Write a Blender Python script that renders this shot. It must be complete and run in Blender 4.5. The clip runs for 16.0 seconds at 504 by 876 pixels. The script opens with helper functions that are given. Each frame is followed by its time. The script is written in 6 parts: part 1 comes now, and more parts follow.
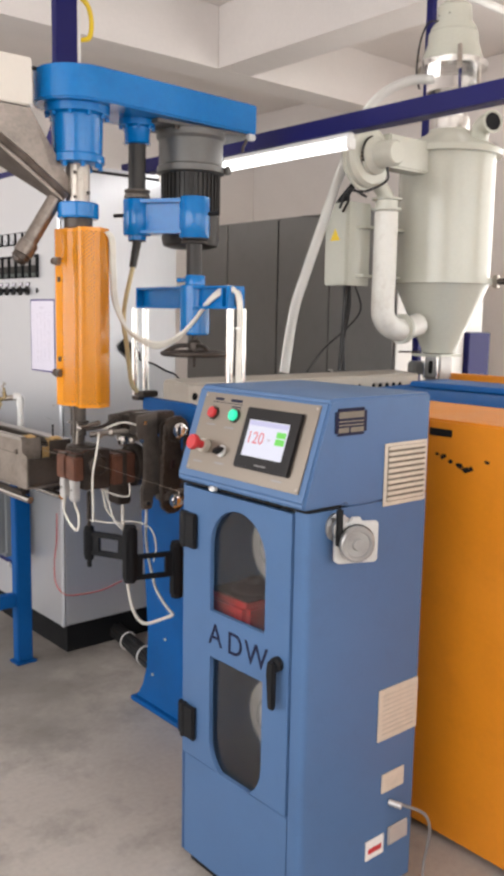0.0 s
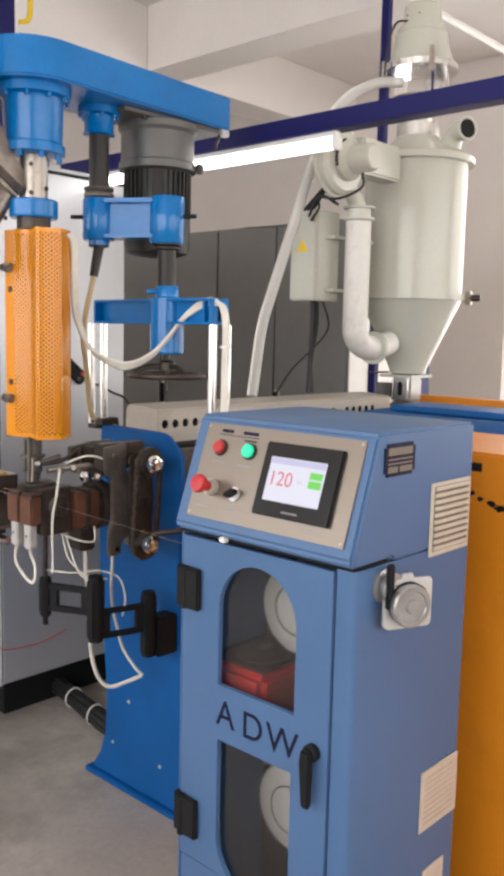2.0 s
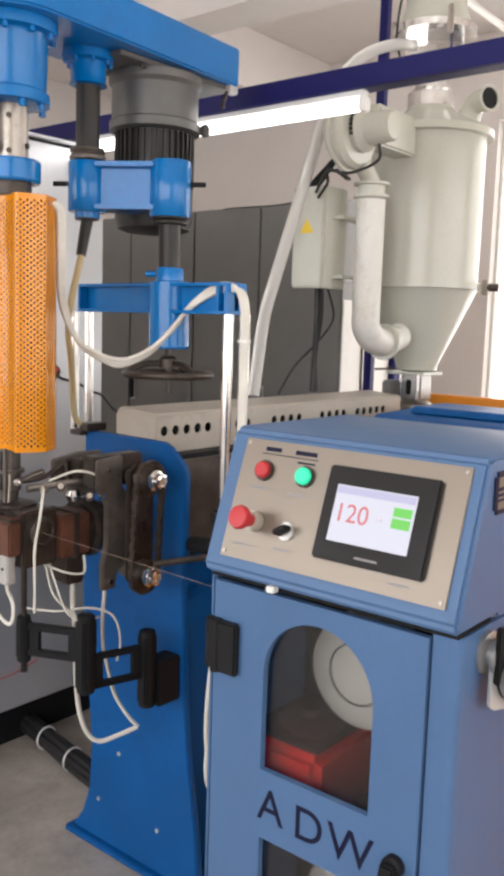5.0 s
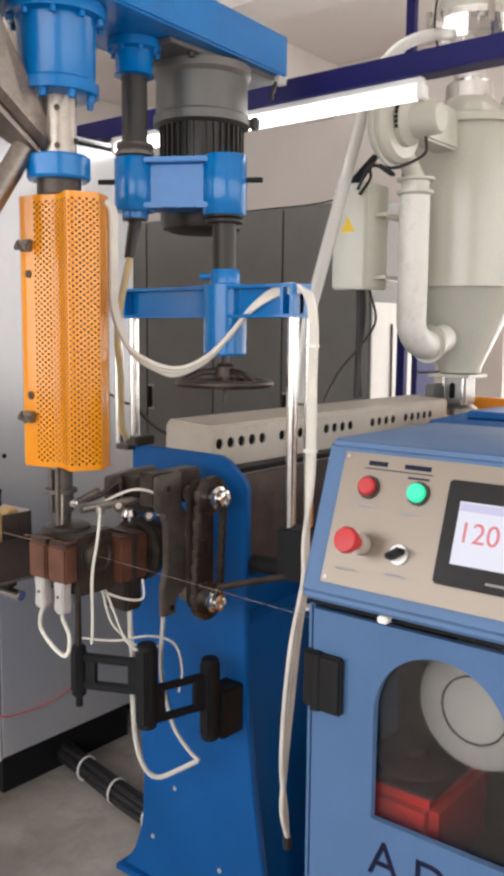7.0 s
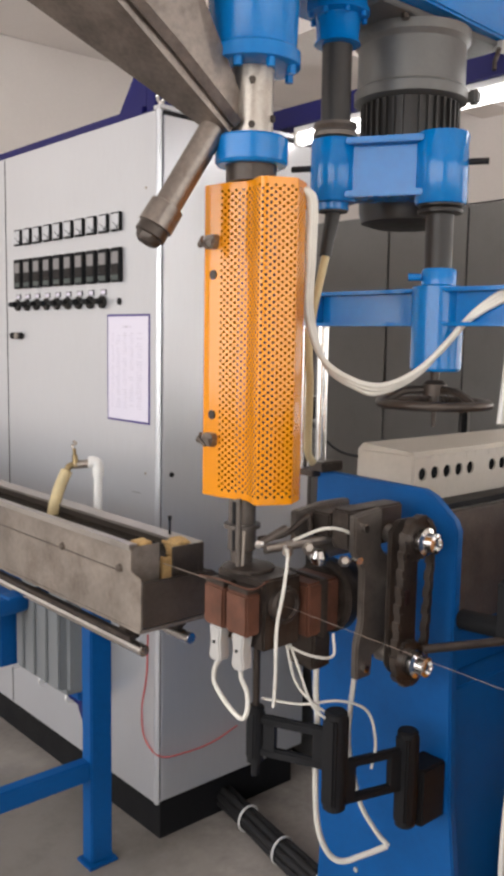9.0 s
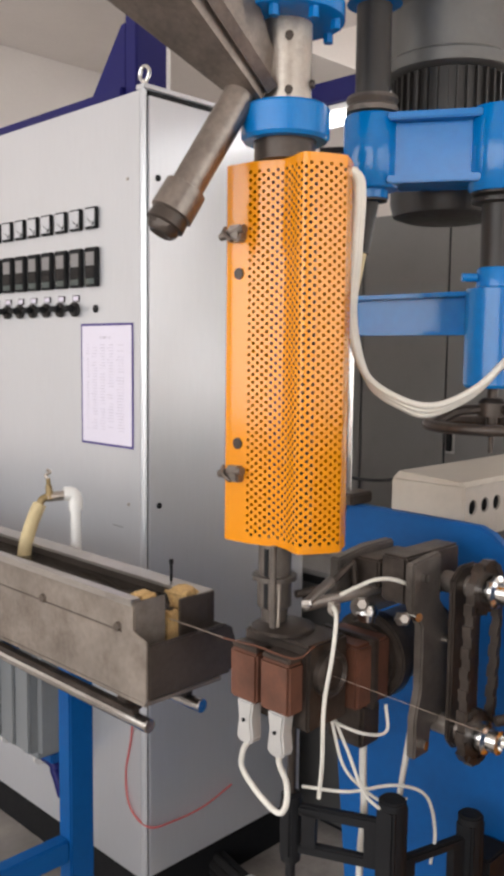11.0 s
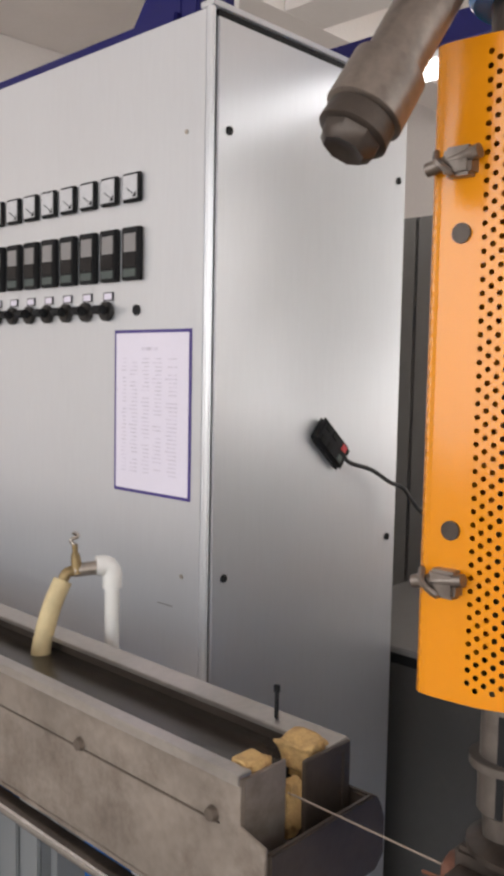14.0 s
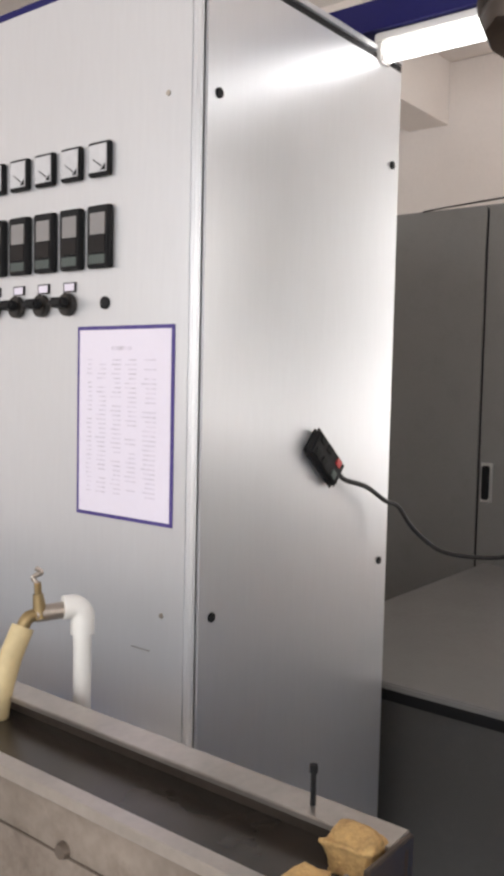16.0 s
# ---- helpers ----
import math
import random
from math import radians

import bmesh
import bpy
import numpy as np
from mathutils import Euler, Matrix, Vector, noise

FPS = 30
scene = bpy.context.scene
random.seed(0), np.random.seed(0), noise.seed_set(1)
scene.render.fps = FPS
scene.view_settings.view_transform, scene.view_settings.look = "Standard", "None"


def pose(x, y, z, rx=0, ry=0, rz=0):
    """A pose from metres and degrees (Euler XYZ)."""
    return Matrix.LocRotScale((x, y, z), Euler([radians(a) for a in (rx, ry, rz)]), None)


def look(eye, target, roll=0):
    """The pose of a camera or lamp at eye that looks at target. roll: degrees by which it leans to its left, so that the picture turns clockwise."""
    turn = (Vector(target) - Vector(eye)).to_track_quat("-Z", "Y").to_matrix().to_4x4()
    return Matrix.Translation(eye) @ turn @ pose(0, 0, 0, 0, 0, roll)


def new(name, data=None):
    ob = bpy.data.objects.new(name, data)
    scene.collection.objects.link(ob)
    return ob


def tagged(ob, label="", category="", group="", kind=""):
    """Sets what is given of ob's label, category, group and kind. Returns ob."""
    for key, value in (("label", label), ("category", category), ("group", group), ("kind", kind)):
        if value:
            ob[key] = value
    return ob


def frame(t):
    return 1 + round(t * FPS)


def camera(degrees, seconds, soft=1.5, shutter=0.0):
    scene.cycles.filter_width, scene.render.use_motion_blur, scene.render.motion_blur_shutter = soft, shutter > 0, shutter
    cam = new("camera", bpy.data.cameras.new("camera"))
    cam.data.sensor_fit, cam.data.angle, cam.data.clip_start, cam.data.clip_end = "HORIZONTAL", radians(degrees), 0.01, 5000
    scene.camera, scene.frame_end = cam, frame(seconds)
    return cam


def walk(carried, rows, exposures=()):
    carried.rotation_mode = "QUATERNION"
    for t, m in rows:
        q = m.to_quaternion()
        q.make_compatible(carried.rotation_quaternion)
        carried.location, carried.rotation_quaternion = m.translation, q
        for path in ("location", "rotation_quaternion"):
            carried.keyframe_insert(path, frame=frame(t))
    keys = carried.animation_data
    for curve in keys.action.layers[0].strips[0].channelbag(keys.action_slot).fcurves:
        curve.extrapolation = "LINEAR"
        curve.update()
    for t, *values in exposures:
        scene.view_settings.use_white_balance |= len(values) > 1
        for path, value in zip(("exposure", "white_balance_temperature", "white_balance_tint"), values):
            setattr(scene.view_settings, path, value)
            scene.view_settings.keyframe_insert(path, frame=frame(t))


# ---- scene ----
cam = camera(32.7, 16.0, soft=4.2)
METRES, EYE, TILT, LEAN, TURN = 2.53, 1.46, 0.0, 0.0, -40.6
ROWS = [
    (0.0, 0.0, 0.0, 0.0, 0.14, -8.05, -1.02),
    (0.5, -0.0161, 0.0312, 0.0023, -0.89, -7.1, -0.97),
    (1.0, -0.0451, 0.0722, 0.0033, -3.54, -6.63, -0.96),
    (1.5, -0.0757, 0.1041, 0.0007, -6.27, -6.72, -1.25),
    (2.0, -0.0946, 0.1391, -0.0025, -6.61, -6.76, -1.31),
    (2.5, -0.1037, 0.1863, -0.0011, -6.4, -6.29, -1.07),
    (3.0, -0.1093, 0.2287, -0.0012, -6.7, -6.37, -1.39),
    (3.5, -0.1147, 0.2499, -0.0025, -7.65, -6.99, -1.46),
    (6.0, -0.1709, 0.3288, -0.0023, -11.36, -6.99, -1.33),
    (6.5, -0.186, 0.3433, -0.004, -11.87, -6.88, -0.79),
    (7.0, -0.1959, 0.3606, -0.0056, -10.54, -6.88, -0.54),
    (7.5, -0.2081, 0.3891, -0.0055, -7.23, -6.73, -0.55),
    (8.0, -0.2183, 0.4225, -0.0047, -3.18, -6.45, -0.69),
    (8.5, -0.2198, 0.4513, -0.0037, -0.32, -6.53, -1.0),
    (11.0, -0.2793, 0.5884, -0.0026, -4.78, -5.82, -0.62),
    (11.5, -0.2919, 0.6253, -0.0034, -4.78, -4.88, -0.71),
    (12.0, -0.3006, 0.6683, -0.0018, -4.07, -4.56, -0.87),
    (12.5, -0.3031, 0.7004, -0.0039, -3.17, -4.93, -1.02),
    (13.0, -0.3081, 0.7348, -0.0035, -3.29, -5.16, -0.7),
    (13.5, -0.3246, 0.7808, -0.0019, -4.28, -4.63, -0.72),
    (14.0, -0.3425, 0.8136, -0.0037, -5.94, -4.69, -1.05),
    (14.5, -0.3554, 0.8387, -0.0061, -7.1, -5.22, -1.45),
    (15.0, -0.363, 0.8623, -0.0071, -8.18, -5.07, -1.25),
    (15.5, -0.3693, 0.8878, -0.0061, -10.22, -4.45, -0.79),
    (16.0, -0.3751, 0.9042, -0.0086, -11.16, -3.94, -1.23),
]
walk(cam, [(t, pose(0, 0, EYE, TILT, LEAN, TURN) @ pose(METRES * x, METRES * y, METRES * z, 90 + pitch, roll, yaw)) for t, x, y, z, yaw, pitch, roll in ROWS],
     [(0.0, -0.07), (1.5, -0.14), (7.5, -0.14), (11.0, -0.10), (12.5, -0.10), (13.5, -0.32), (15.0, -0.26), (16.0, -0.10)])


# ---- light ----
world = bpy.data.worlds.new("world")
scene.world = world
world.use_nodes = True
wn = world.node_tree.nodes
sky = wn.new("ShaderNodeTexSky")
sky.sky_type, sky.sun_disc, sky.sun_elevation, sky.sun_rotation = "NISHITA", False, radians(40), radians(200)
world.node_tree.links.new(sky.outputs[0], wn["Background"].inputs[0])
wn["Background"].inputs[1].default_value = 0.12


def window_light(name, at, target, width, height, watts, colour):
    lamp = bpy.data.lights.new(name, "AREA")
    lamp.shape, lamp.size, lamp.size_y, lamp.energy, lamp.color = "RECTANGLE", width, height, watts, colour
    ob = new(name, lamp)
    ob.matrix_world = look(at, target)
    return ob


# Area lamps stand in for daylight; west and south windows are unseen and assumed.
window_light("unseen_window_light_west", (-2.45, 2.3, 1.95), (0, 2.3, 1.95), 7.6, 1.9, 200, (1.0, 0.98, 0.975))
window_light("unseen_window_light_south", (1.9, -2.3, 1.95), (1.9, 0, 1.95), 6.0, 1.9, 92, (1.0, 0.98, 0.975))
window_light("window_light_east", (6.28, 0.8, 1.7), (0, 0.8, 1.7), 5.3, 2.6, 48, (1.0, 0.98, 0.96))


# ---- materials ----
def material(name, colour, rough=0.5, metal=0.0, vary=0.12, scale=6.0, fine=90.0, bump=0.06, dirt=0.0, dirt_colour=(0.05, 0.045, 0.04), stretch=(1, 1, 1), coat=0.0, gloss=0.5, rough_vary=0.12, dirt_scale=9.0):
    m = bpy.data.materials.new(name)
    m.use_nodes = True
    n, l = m.node_tree.nodes, m.node_tree.links
    p = n["Principled BSDF"]
    p.inputs["Metallic"].default_value = metal
    p.inputs["Coat Weight"].default_value = coat
    p.inputs["Specular IOR Level"].default_value = gloss
    co = n.new("ShaderNodeTexCoord")
    mp = n.new("ShaderNodeMapping")
    mp.inputs["Scale"].default_value = stretch
    l.new(co.outputs["Object"], mp.inputs[0])
    big, small = n.new("ShaderNodeTexNoise"), n.new("ShaderNodeTexNoise")
    for t, s, d in ((big, scale, 5), (small, fine, 3)):
        t.inputs["Scale"].default_value, t.inputs["Detail"].default_value = s, d
        l.new(mp.outputs[0], t.inputs["Vector"])
    add = n.new("ShaderNodeMath")
    add.operation = "MULTIPLY_ADD"
    l.new(small.outputs[0], add.inputs[0])
    add.inputs[1].default_value = 0.45
    l.new(big.outputs[0], add.inputs[2])
    ramp = n.new("ShaderNodeMapRange")
    ramp.inputs[1].default_value, ramp.inputs[2].default_value = 0.45, 1.0
    l.new(add.outputs[0], ramp.inputs[0])
    mix = n.new("ShaderNodeMix")
    mix.data_type = "RGBA"
    l.new(ramp.outputs[0], mix.inputs[0])
    mix.inputs[6].default_value = (*[c * (1 - vary) for c in colour], 1)
    mix.inputs[7].default_value = (*[min(1, c * (1 + vary)) for c in colour], 1)
    out = mix.outputs[2]
    if dirt:
        spots = n.new("ShaderNodeTexNoise")
        spots.inputs["Scale"].default_value, spots.inputs["Detail"].default_value, spots.inputs["Roughness"].default_value = dirt_scale, 8, 0.72
        l.new(co.outputs["Object"], spots.inputs["Vector"])
        cut = n.new("ShaderNodeMapRange")
        cut.inputs[1].default_value, cut.inputs[2].default_value, cut.inputs[4].default_value = 0.5, 0.75, dirt
        l.new(spots.outputs[0], cut.inputs[0])
        stain = n.new("ShaderNodeMix")
        stain.data_type = "RGBA"
        l.new(cut.outputs[0], stain.inputs[0])
        l.new(out, stain.inputs[6])
        stain.inputs[7].default_value = (*dirt_colour, 1)
        out = stain.outputs[2]
    l.new(out, p.inputs["Base Color"])
    rr = n.new("ShaderNodeMapRange")
    rr.inputs[1].default_value, rr.inputs[2].default_value = 0.4, 1.0
    low, high = max(0.02, rough - rough_vary), min(1, rough + rough_vary)
    rr.inputs[3].default_value, rr.inputs[4].default_value = (max(0.285, low), high) if rough >= 0.29 else (low, min(0.265, high))
    l.new(add.outputs[0], rr.inputs[0])
    l.new(rr.outputs[0], p.inputs["Roughness"])
    if bump:
        b = n.new("ShaderNodeBump")
        b.inputs["Strength"].default_value, b.inputs["Distance"].default_value = bump, 0.004
        l.new(add.outputs[0], b.inputs["Height"])
        l.new(b.outputs[0], p.inputs["Normal"])
    return m


def glowing(name, colour, strength, base=None):
    m = bpy.data.materials.new(name)
    m.use_nodes = True
    p = m.node_tree.nodes["Principled BSDF"]
    p.inputs["Base Color"].default_value = (*(base or colour), 1)
    p.inputs["Emission Color"].default_value, p.inputs["Emission Strength"].default_value = (*colour, 1), strength
    p.inputs["Roughness"].default_value = 0.35
    return m


def clear(name, colour, rough, weight, ior=1.45):
    m = bpy.data.materials.new(name)
    m.use_nodes = True
    p = m.node_tree.nodes["Principled BSDF"]
    p.inputs["Base Color"].default_value, p.inputs["Roughness"].default_value = (*colour, 1), rough
    p.inputs["Transmission Weight"].default_value, p.inputs["IOR"].default_value = weight, ior
    return m


SOFT_BLUE = material("soft_blue_enamel", (0.072, 0.145, 0.285), 0.38, vary=0.07, scale=3, fine=160, bump=0.05, dirt=0.2, dirt_colour=(0.055, 0.085, 0.15), gloss=0.35)
BLUE = material("bright_blue_paint", (0.0, 0.150, 0.45), 0.2, vary=0.12, scale=5, fine=70, bump=0.10, dirt=0.22, dirt_colour=(0.002, 0.06, 0.22), gloss=0.45)
DEEP_BLUE = material("steel_base_blue_paint", (0.002, 0.085, 0.29), 0.45, vary=0.15, scale=5, fine=70, bump=0.08, dirt=0.3, dirt_colour=(0.003, 0.045, 0.15), gloss=0.25)
NAVY = material("navy_rail_paint", (0.009, 0.009, 0.095), 0.42, vary=0.12, scale=4, bump=0.03, gloss=0.22)
ORANGE = material("orange_enamel", (0.70, 0.25, 0.004), 0.22, vary=0.04, scale=5, fine=60, bump=0.03, dirt=0.06, dirt_colour=(0.5, 0.13, 0.005), gloss=0.55)
ORANGE_BASE = material("orange_machine_paint", (0.74, 0.255, 0.012), 0.42, vary=0.06, scale=2.5, fine=70, bump=0.05, dirt=0.22, dirt_colour=(0.45, 0.14, 0.01))
SILVER = material("brushed_grey_sheet", (0.665, 0.675, 0.70), 0.33, metal=0.55, vary=0.04, scale=1.6, fine=120, bump=0.0, stretch=(1, 1, 0.12), rough_vary=0.05)
GREY = material("grey_cabinet_enamel", (0.215, 0.21, 0.204), 0.42, vary=0.06, scale=2, bump=0.02, dirt=0.12)
BENCH_GREY = material("dark_grey_housing_enamel", (0.075, 0.073, 0.070), 0.45, vary=0.1, scale=3, bump=0.02, dirt=0.25, dirt_colour=(0.14, 0.13, 0.12))
BEIGE = material("off_white_dryer_paint", (0.53, 0.53, 0.455), 0.24, vary=0.06, scale=3, bump=0.015, dirt=0.07, dirt_colour=(0.36, 0.35, 0.28), coat=0.1)
PIPE_WHITE = material("scorched_white_pipe_paint", (0.68, 0.67, 0.62), 0.32, vary=0.05, scale=4, bump=0.03, dirt=0.55, dirt_colour=(0.30, 0.24, 0.17), dirt_scale=7)
CREAM = material("cream_cover_paint", (0.50, 0.455, 0.39), 0.38, metal=0.25, vary=0.08, scale=4, bump=0.04, dirt=0.25, dirt_colour=(0.3, 0.27, 0.22))
STEEL = material("worn_steel", (0.42, 0.375, 0.33), 0.32, metal=0.85, vary=0.18, scale=14, fine=130, bump=0.08, dirt=0.4, dirt_colour=(0.10, 0.085, 0.07), dirt_scale=22)
BRIGHT = material("bright_machined_steel", (0.72, 0.71, 0.69), 0.2, metal=1.0, vary=0.08, scale=14, bump=0.02)
DARK_STEEL = material("oily_dark_steel", (0.060, 0.047, 0.039), 0.38, metal=0.55, vary=0.4, scale=22, fine=120, bump=0.2, dirt=0.5, dirt_colour=(0.028, 0.02, 0.016), dirt_scale=25)
OILY = material("oily_grey_bracket_steel", (0.135, 0.115, 0.10), 0.42, metal=0.5, vary=0.3, scale=16, fine=120, bump=0.12, dirt=0.5, dirt_colour=(0.06, 0.048, 0.04), dirt_scale=18)
GRIMY = material("grimy_hopper_steel", (0.235, 0.20, 0.175), 0.30, metal=0.85, vary=0.4, scale=11, fine=110, bump=0.06, dirt=0.6, dirt_colour=(0.085, 0.066, 0.054), dirt_scale=8)
METER_FACE = material("greyed_meter_face", (0.52, 0.52, 0.54), 0.35, vary=0.08, scale=30, bump=0.0)
RIM_STEEL = material("rubbed_rim_steel", (0.47, 0.435, 0.40), 0.3, metal=0.8, vary=0.2, scale=9, bump=0.03, dirt=0.25, dirt_colour=(0.2, 0.16, 0.13))
# Dark red of hub and tag, deepened for the dim housing inside.
DARK_RED = material("grimy_shaded_red", (0.022, 0.005, 0.005), 0.6, vary=0.3, scale=14, bump=0.08)
RUST = material("heated_brown_steel", (0.135, 0.055, 0.033), 0.5, metal=0.3, vary=0.35, scale=20, fine=110, bump=0.2, dirt=0.55, dirt_colour=(0.05, 0.03, 0.022), dirt_scale=28)
TROUGH = material("stained_stainless_trough", (0.28, 0.24, 0.205), 0.38, metal=0.55, vary=0.36, scale=7, fine=70, bump=0.08, dirt=0.95, dirt_colour=(0.10, 0.072, 0.055), dirt_scale=5)
MOTOR = material("grey_motor_casting", (0.125, 0.122, 0.116), 0.42, metal=0.35, vary=0.15, scale=10, bump=0.1)
MOTOR_DARK = material("dark_motor_finned_shell", (0.024, 0.021, 0.019), 0.45, metal=0.25, vary=0.2, scale=12, bump=0.15)
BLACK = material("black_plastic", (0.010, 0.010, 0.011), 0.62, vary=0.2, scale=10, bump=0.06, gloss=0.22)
CABLE = material("black_cable_sheath", (0.014, 0.013, 0.013), 0.55, vary=0.3, scale=20, bump=0.1)
WHITE_PLASTIC = material("white_plastic", (0.78, 0.77, 0.74), 0.4, vary=0.05, scale=6, bump=0.02, dirt=0.12, dirt_colour=(0.5, 0.47, 0.4))
SLEEVE = material("white_cable_sleeve", (0.68, 0.65, 0.58), 0.65, vary=0.14, scale=16, fine=300, bump=0.3, dirt=0.25, dirt_colour=(0.35, 0.32, 0.25))
YELLOW_HOSE = material("aged_cream_hose", (0.56, 0.45, 0.25), 0.6, vary=0.16, scale=14, bump=0.1)
SPONGE = material("wet_yellow_sponge", (0.55, 0.36, 0.15), 0.9, vary=0.35, scale=45, fine=260, bump=0.9, dirt=0.75, dirt_colour=(0.17, 0.075, 0.03), dirt_scale=30)
WHITEWASH = material("whitewashed_plaster", (0.83, 0.78, 0.745), 0.85, vary=0.05, scale=1.4, fine=40, bump=0.05, dirt=0.10, dirt_colour=(0.55, 0.5, 0.46), dirt_scale=2.5)
CONCRETE = material("worn_concrete_floor", (0.40, 0.36, 0.32), 0.6, vary=0.18, scale=1.6, fine=55, bump=0.1, dirt=0.65, dirt_colour=(0.10, 0.09, 0.08), dirt_scale=3.0)
PANEL = material("brushed_beige_panel_steel", (0.25, 0.212, 0.175), 0.38, metal=0.7, vary=0.05, scale=5, fine=220, bump=0.02, stretch=(1, 0.06, 1))
RED = material("red_plastic", (0.48, 0.025, 0.03), 0.35, vary=0.06, scale=10, bump=0.0)
RED_PAINT = material("red_pulley_paint", (0.45, 0.010, 0.010), 0.38, vary=0.12, scale=10, bump=0.03)
CAST_GREY = material("machined_grey_casting", (0.36, 0.35, 0.34), 0.3, metal=0.7, vary=0.15, scale=20, bump=0.03)
BIN_PAINT = material("pale_bin_paint", (0.72, 0.67, 0.60), 0.45, vary=0.04, scale=3, bump=0.02, dirt=0.08, dirt_colour=(0.4, 0.35, 0.3))
WHEEL = material("dusty_cast_wheel", (0.42, 0.40, 0.37), 0.5, metal=0.2, vary=0.1, scale=9, bump=0.05, dirt=0.3)
ALU = material("cast_aluminium", (0.62, 0.61, 0.59), 0.36, metal=0.55, vary=0.06, scale=12, bump=0.05)
BRASS = material("tarnished_brass", (0.30, 0.22, 0.11), 0.45, metal=0.7, vary=0.2, scale=30, bump=0.1)
PAPER = material("lilac_white_paper", (0.72, 0.68, 0.78), 0.6, vary=0.03, scale=4, bump=0.02)
PRINT = material("faint_grey_print", (0.60, 0.56, 0.65), 0.7, vary=0.2, scale=60, bump=0.0)
VIOLET = material("violet_frame_tape", (0.055, 0.035, 0.20), 0.5, vary=0.1, bump=0.0)
LETTER = material("navy_black_lettering", (0.006, 0.007, 0.030), 0.55, vary=0.05, bump=0.0, gloss=0.2)
SCREEN_BEZEL = material("dark_screen_bezel", (0.009, 0.007, 0.007), 0.4, vary=0.1, scale=10, bump=0.0, gloss=0.25)
# Brown wet stains, darkened further for the shade inside the trough.
WET_SHADED = material("shaded_wet_brown_stained_steel", (0.105, 0.083, 0.067), 0.4, metal=0.4, vary=0.3, scale=8, bump=0.1, dirt=0.5, dirt_colour=(0.05, 0.035, 0.025))
WATER = material("dirty_trough_water", (0.045, 0.038, 0.032), 0.28, vary=0.3, scale=6, fine=30, bump=0.03, rough_vary=0.04)
YELLOW = material("yellow_warning_vinyl", (0.75, 0.52, 0.02), 0.45, vary=0.05, bump=0.0)
LABEL_TAN = material("faded_tan_label", (0.56, 0.50, 0.42), 0.5, vary=0.1, scale=30, bump=0.0)
PINK_WIRE = material("pink_wire_sheath", (0.55, 0.14, 0.14), 0.5, vary=0.1, bump=0.0)
GREEN_STRIPE = material("green_membrane_key", (0.06, 0.075, 0.07), 0.5, vary=0.1, bump=0.0)
# Serves the data plate's engraved print and the shaded louvre gaps.
PLATE_TAN = material("tan_print_and_slat_shade", (0.16, 0.14, 0.11), 0.5, vary=0.15, scale=60, bump=0.0)
LCD = material("grey_lcd", (0.22, 0.21, 0.21), 0.3, vary=0.06, bump=0.0)
CLOUDY = material("cloudy_grey_plastic", (0.20, 0.21, 0.215), 0.4, vary=0.08, scale=8, bump=0.02)
RUBBER = material("black_rubber", (0.008, 0.008, 0.008), 0.7, vary=0.2, bump=0.1, gloss=0.2)
COPPER_WIRE = material("bare_drawn_wire", (0.45, 0.38, 0.32), 0.3, metal=0.8, vary=0.1, bump=0.0)
ASPHALT = material("yard_concrete", (0.28, 0.27, 0.25), 0.8, vary=0.15, scale=1, bump=0.1)
SCREEN = glowing("lit_screen", (0.80, 0.80, 0.95), 0.85, (0.1, 0.1, 0.1))
SCREEN_BLUE = glowing("lit_screen_header", (0.60, 0.58, 0.88), 0.8, (0.1, 0.1, 0.1))
SCREEN_GREEN = glowing("lit_screen_keys", (0.20, 0.80, 0.10), 0.75, (0.02, 0.1, 0.02))
SCREEN_RED = glowing("lit_screen_digits", (0.85, 0.22, 0.26), 0.75, (0.1, 0.02, 0.02))
LAMP_GREEN = glowing("lit_green_button", (0.02, 0.75, 0.40), 0.9, (0.02, 0.35, 0.2))
TUBE_GLOW = glowing("fluorescent_tube", (1.0, 0.98, 0.97), 5.0)
DAY_GLOW = glowing("daylit_yard", (1.0, 0.98, 0.95), 1.6)
WINDOW_GLASS = clear("tinted_door_pane", (0.76, 0.76, 0.76), 0.09, 1.0)
CLEAR_HOSE = clear("cloudy_clear_hose", (0.80, 0.79, 0.76), 0.35, 0.55)
GLASS = clear("clear_glass", (0.95, 0.96, 0.96), 0.02, 1.0)



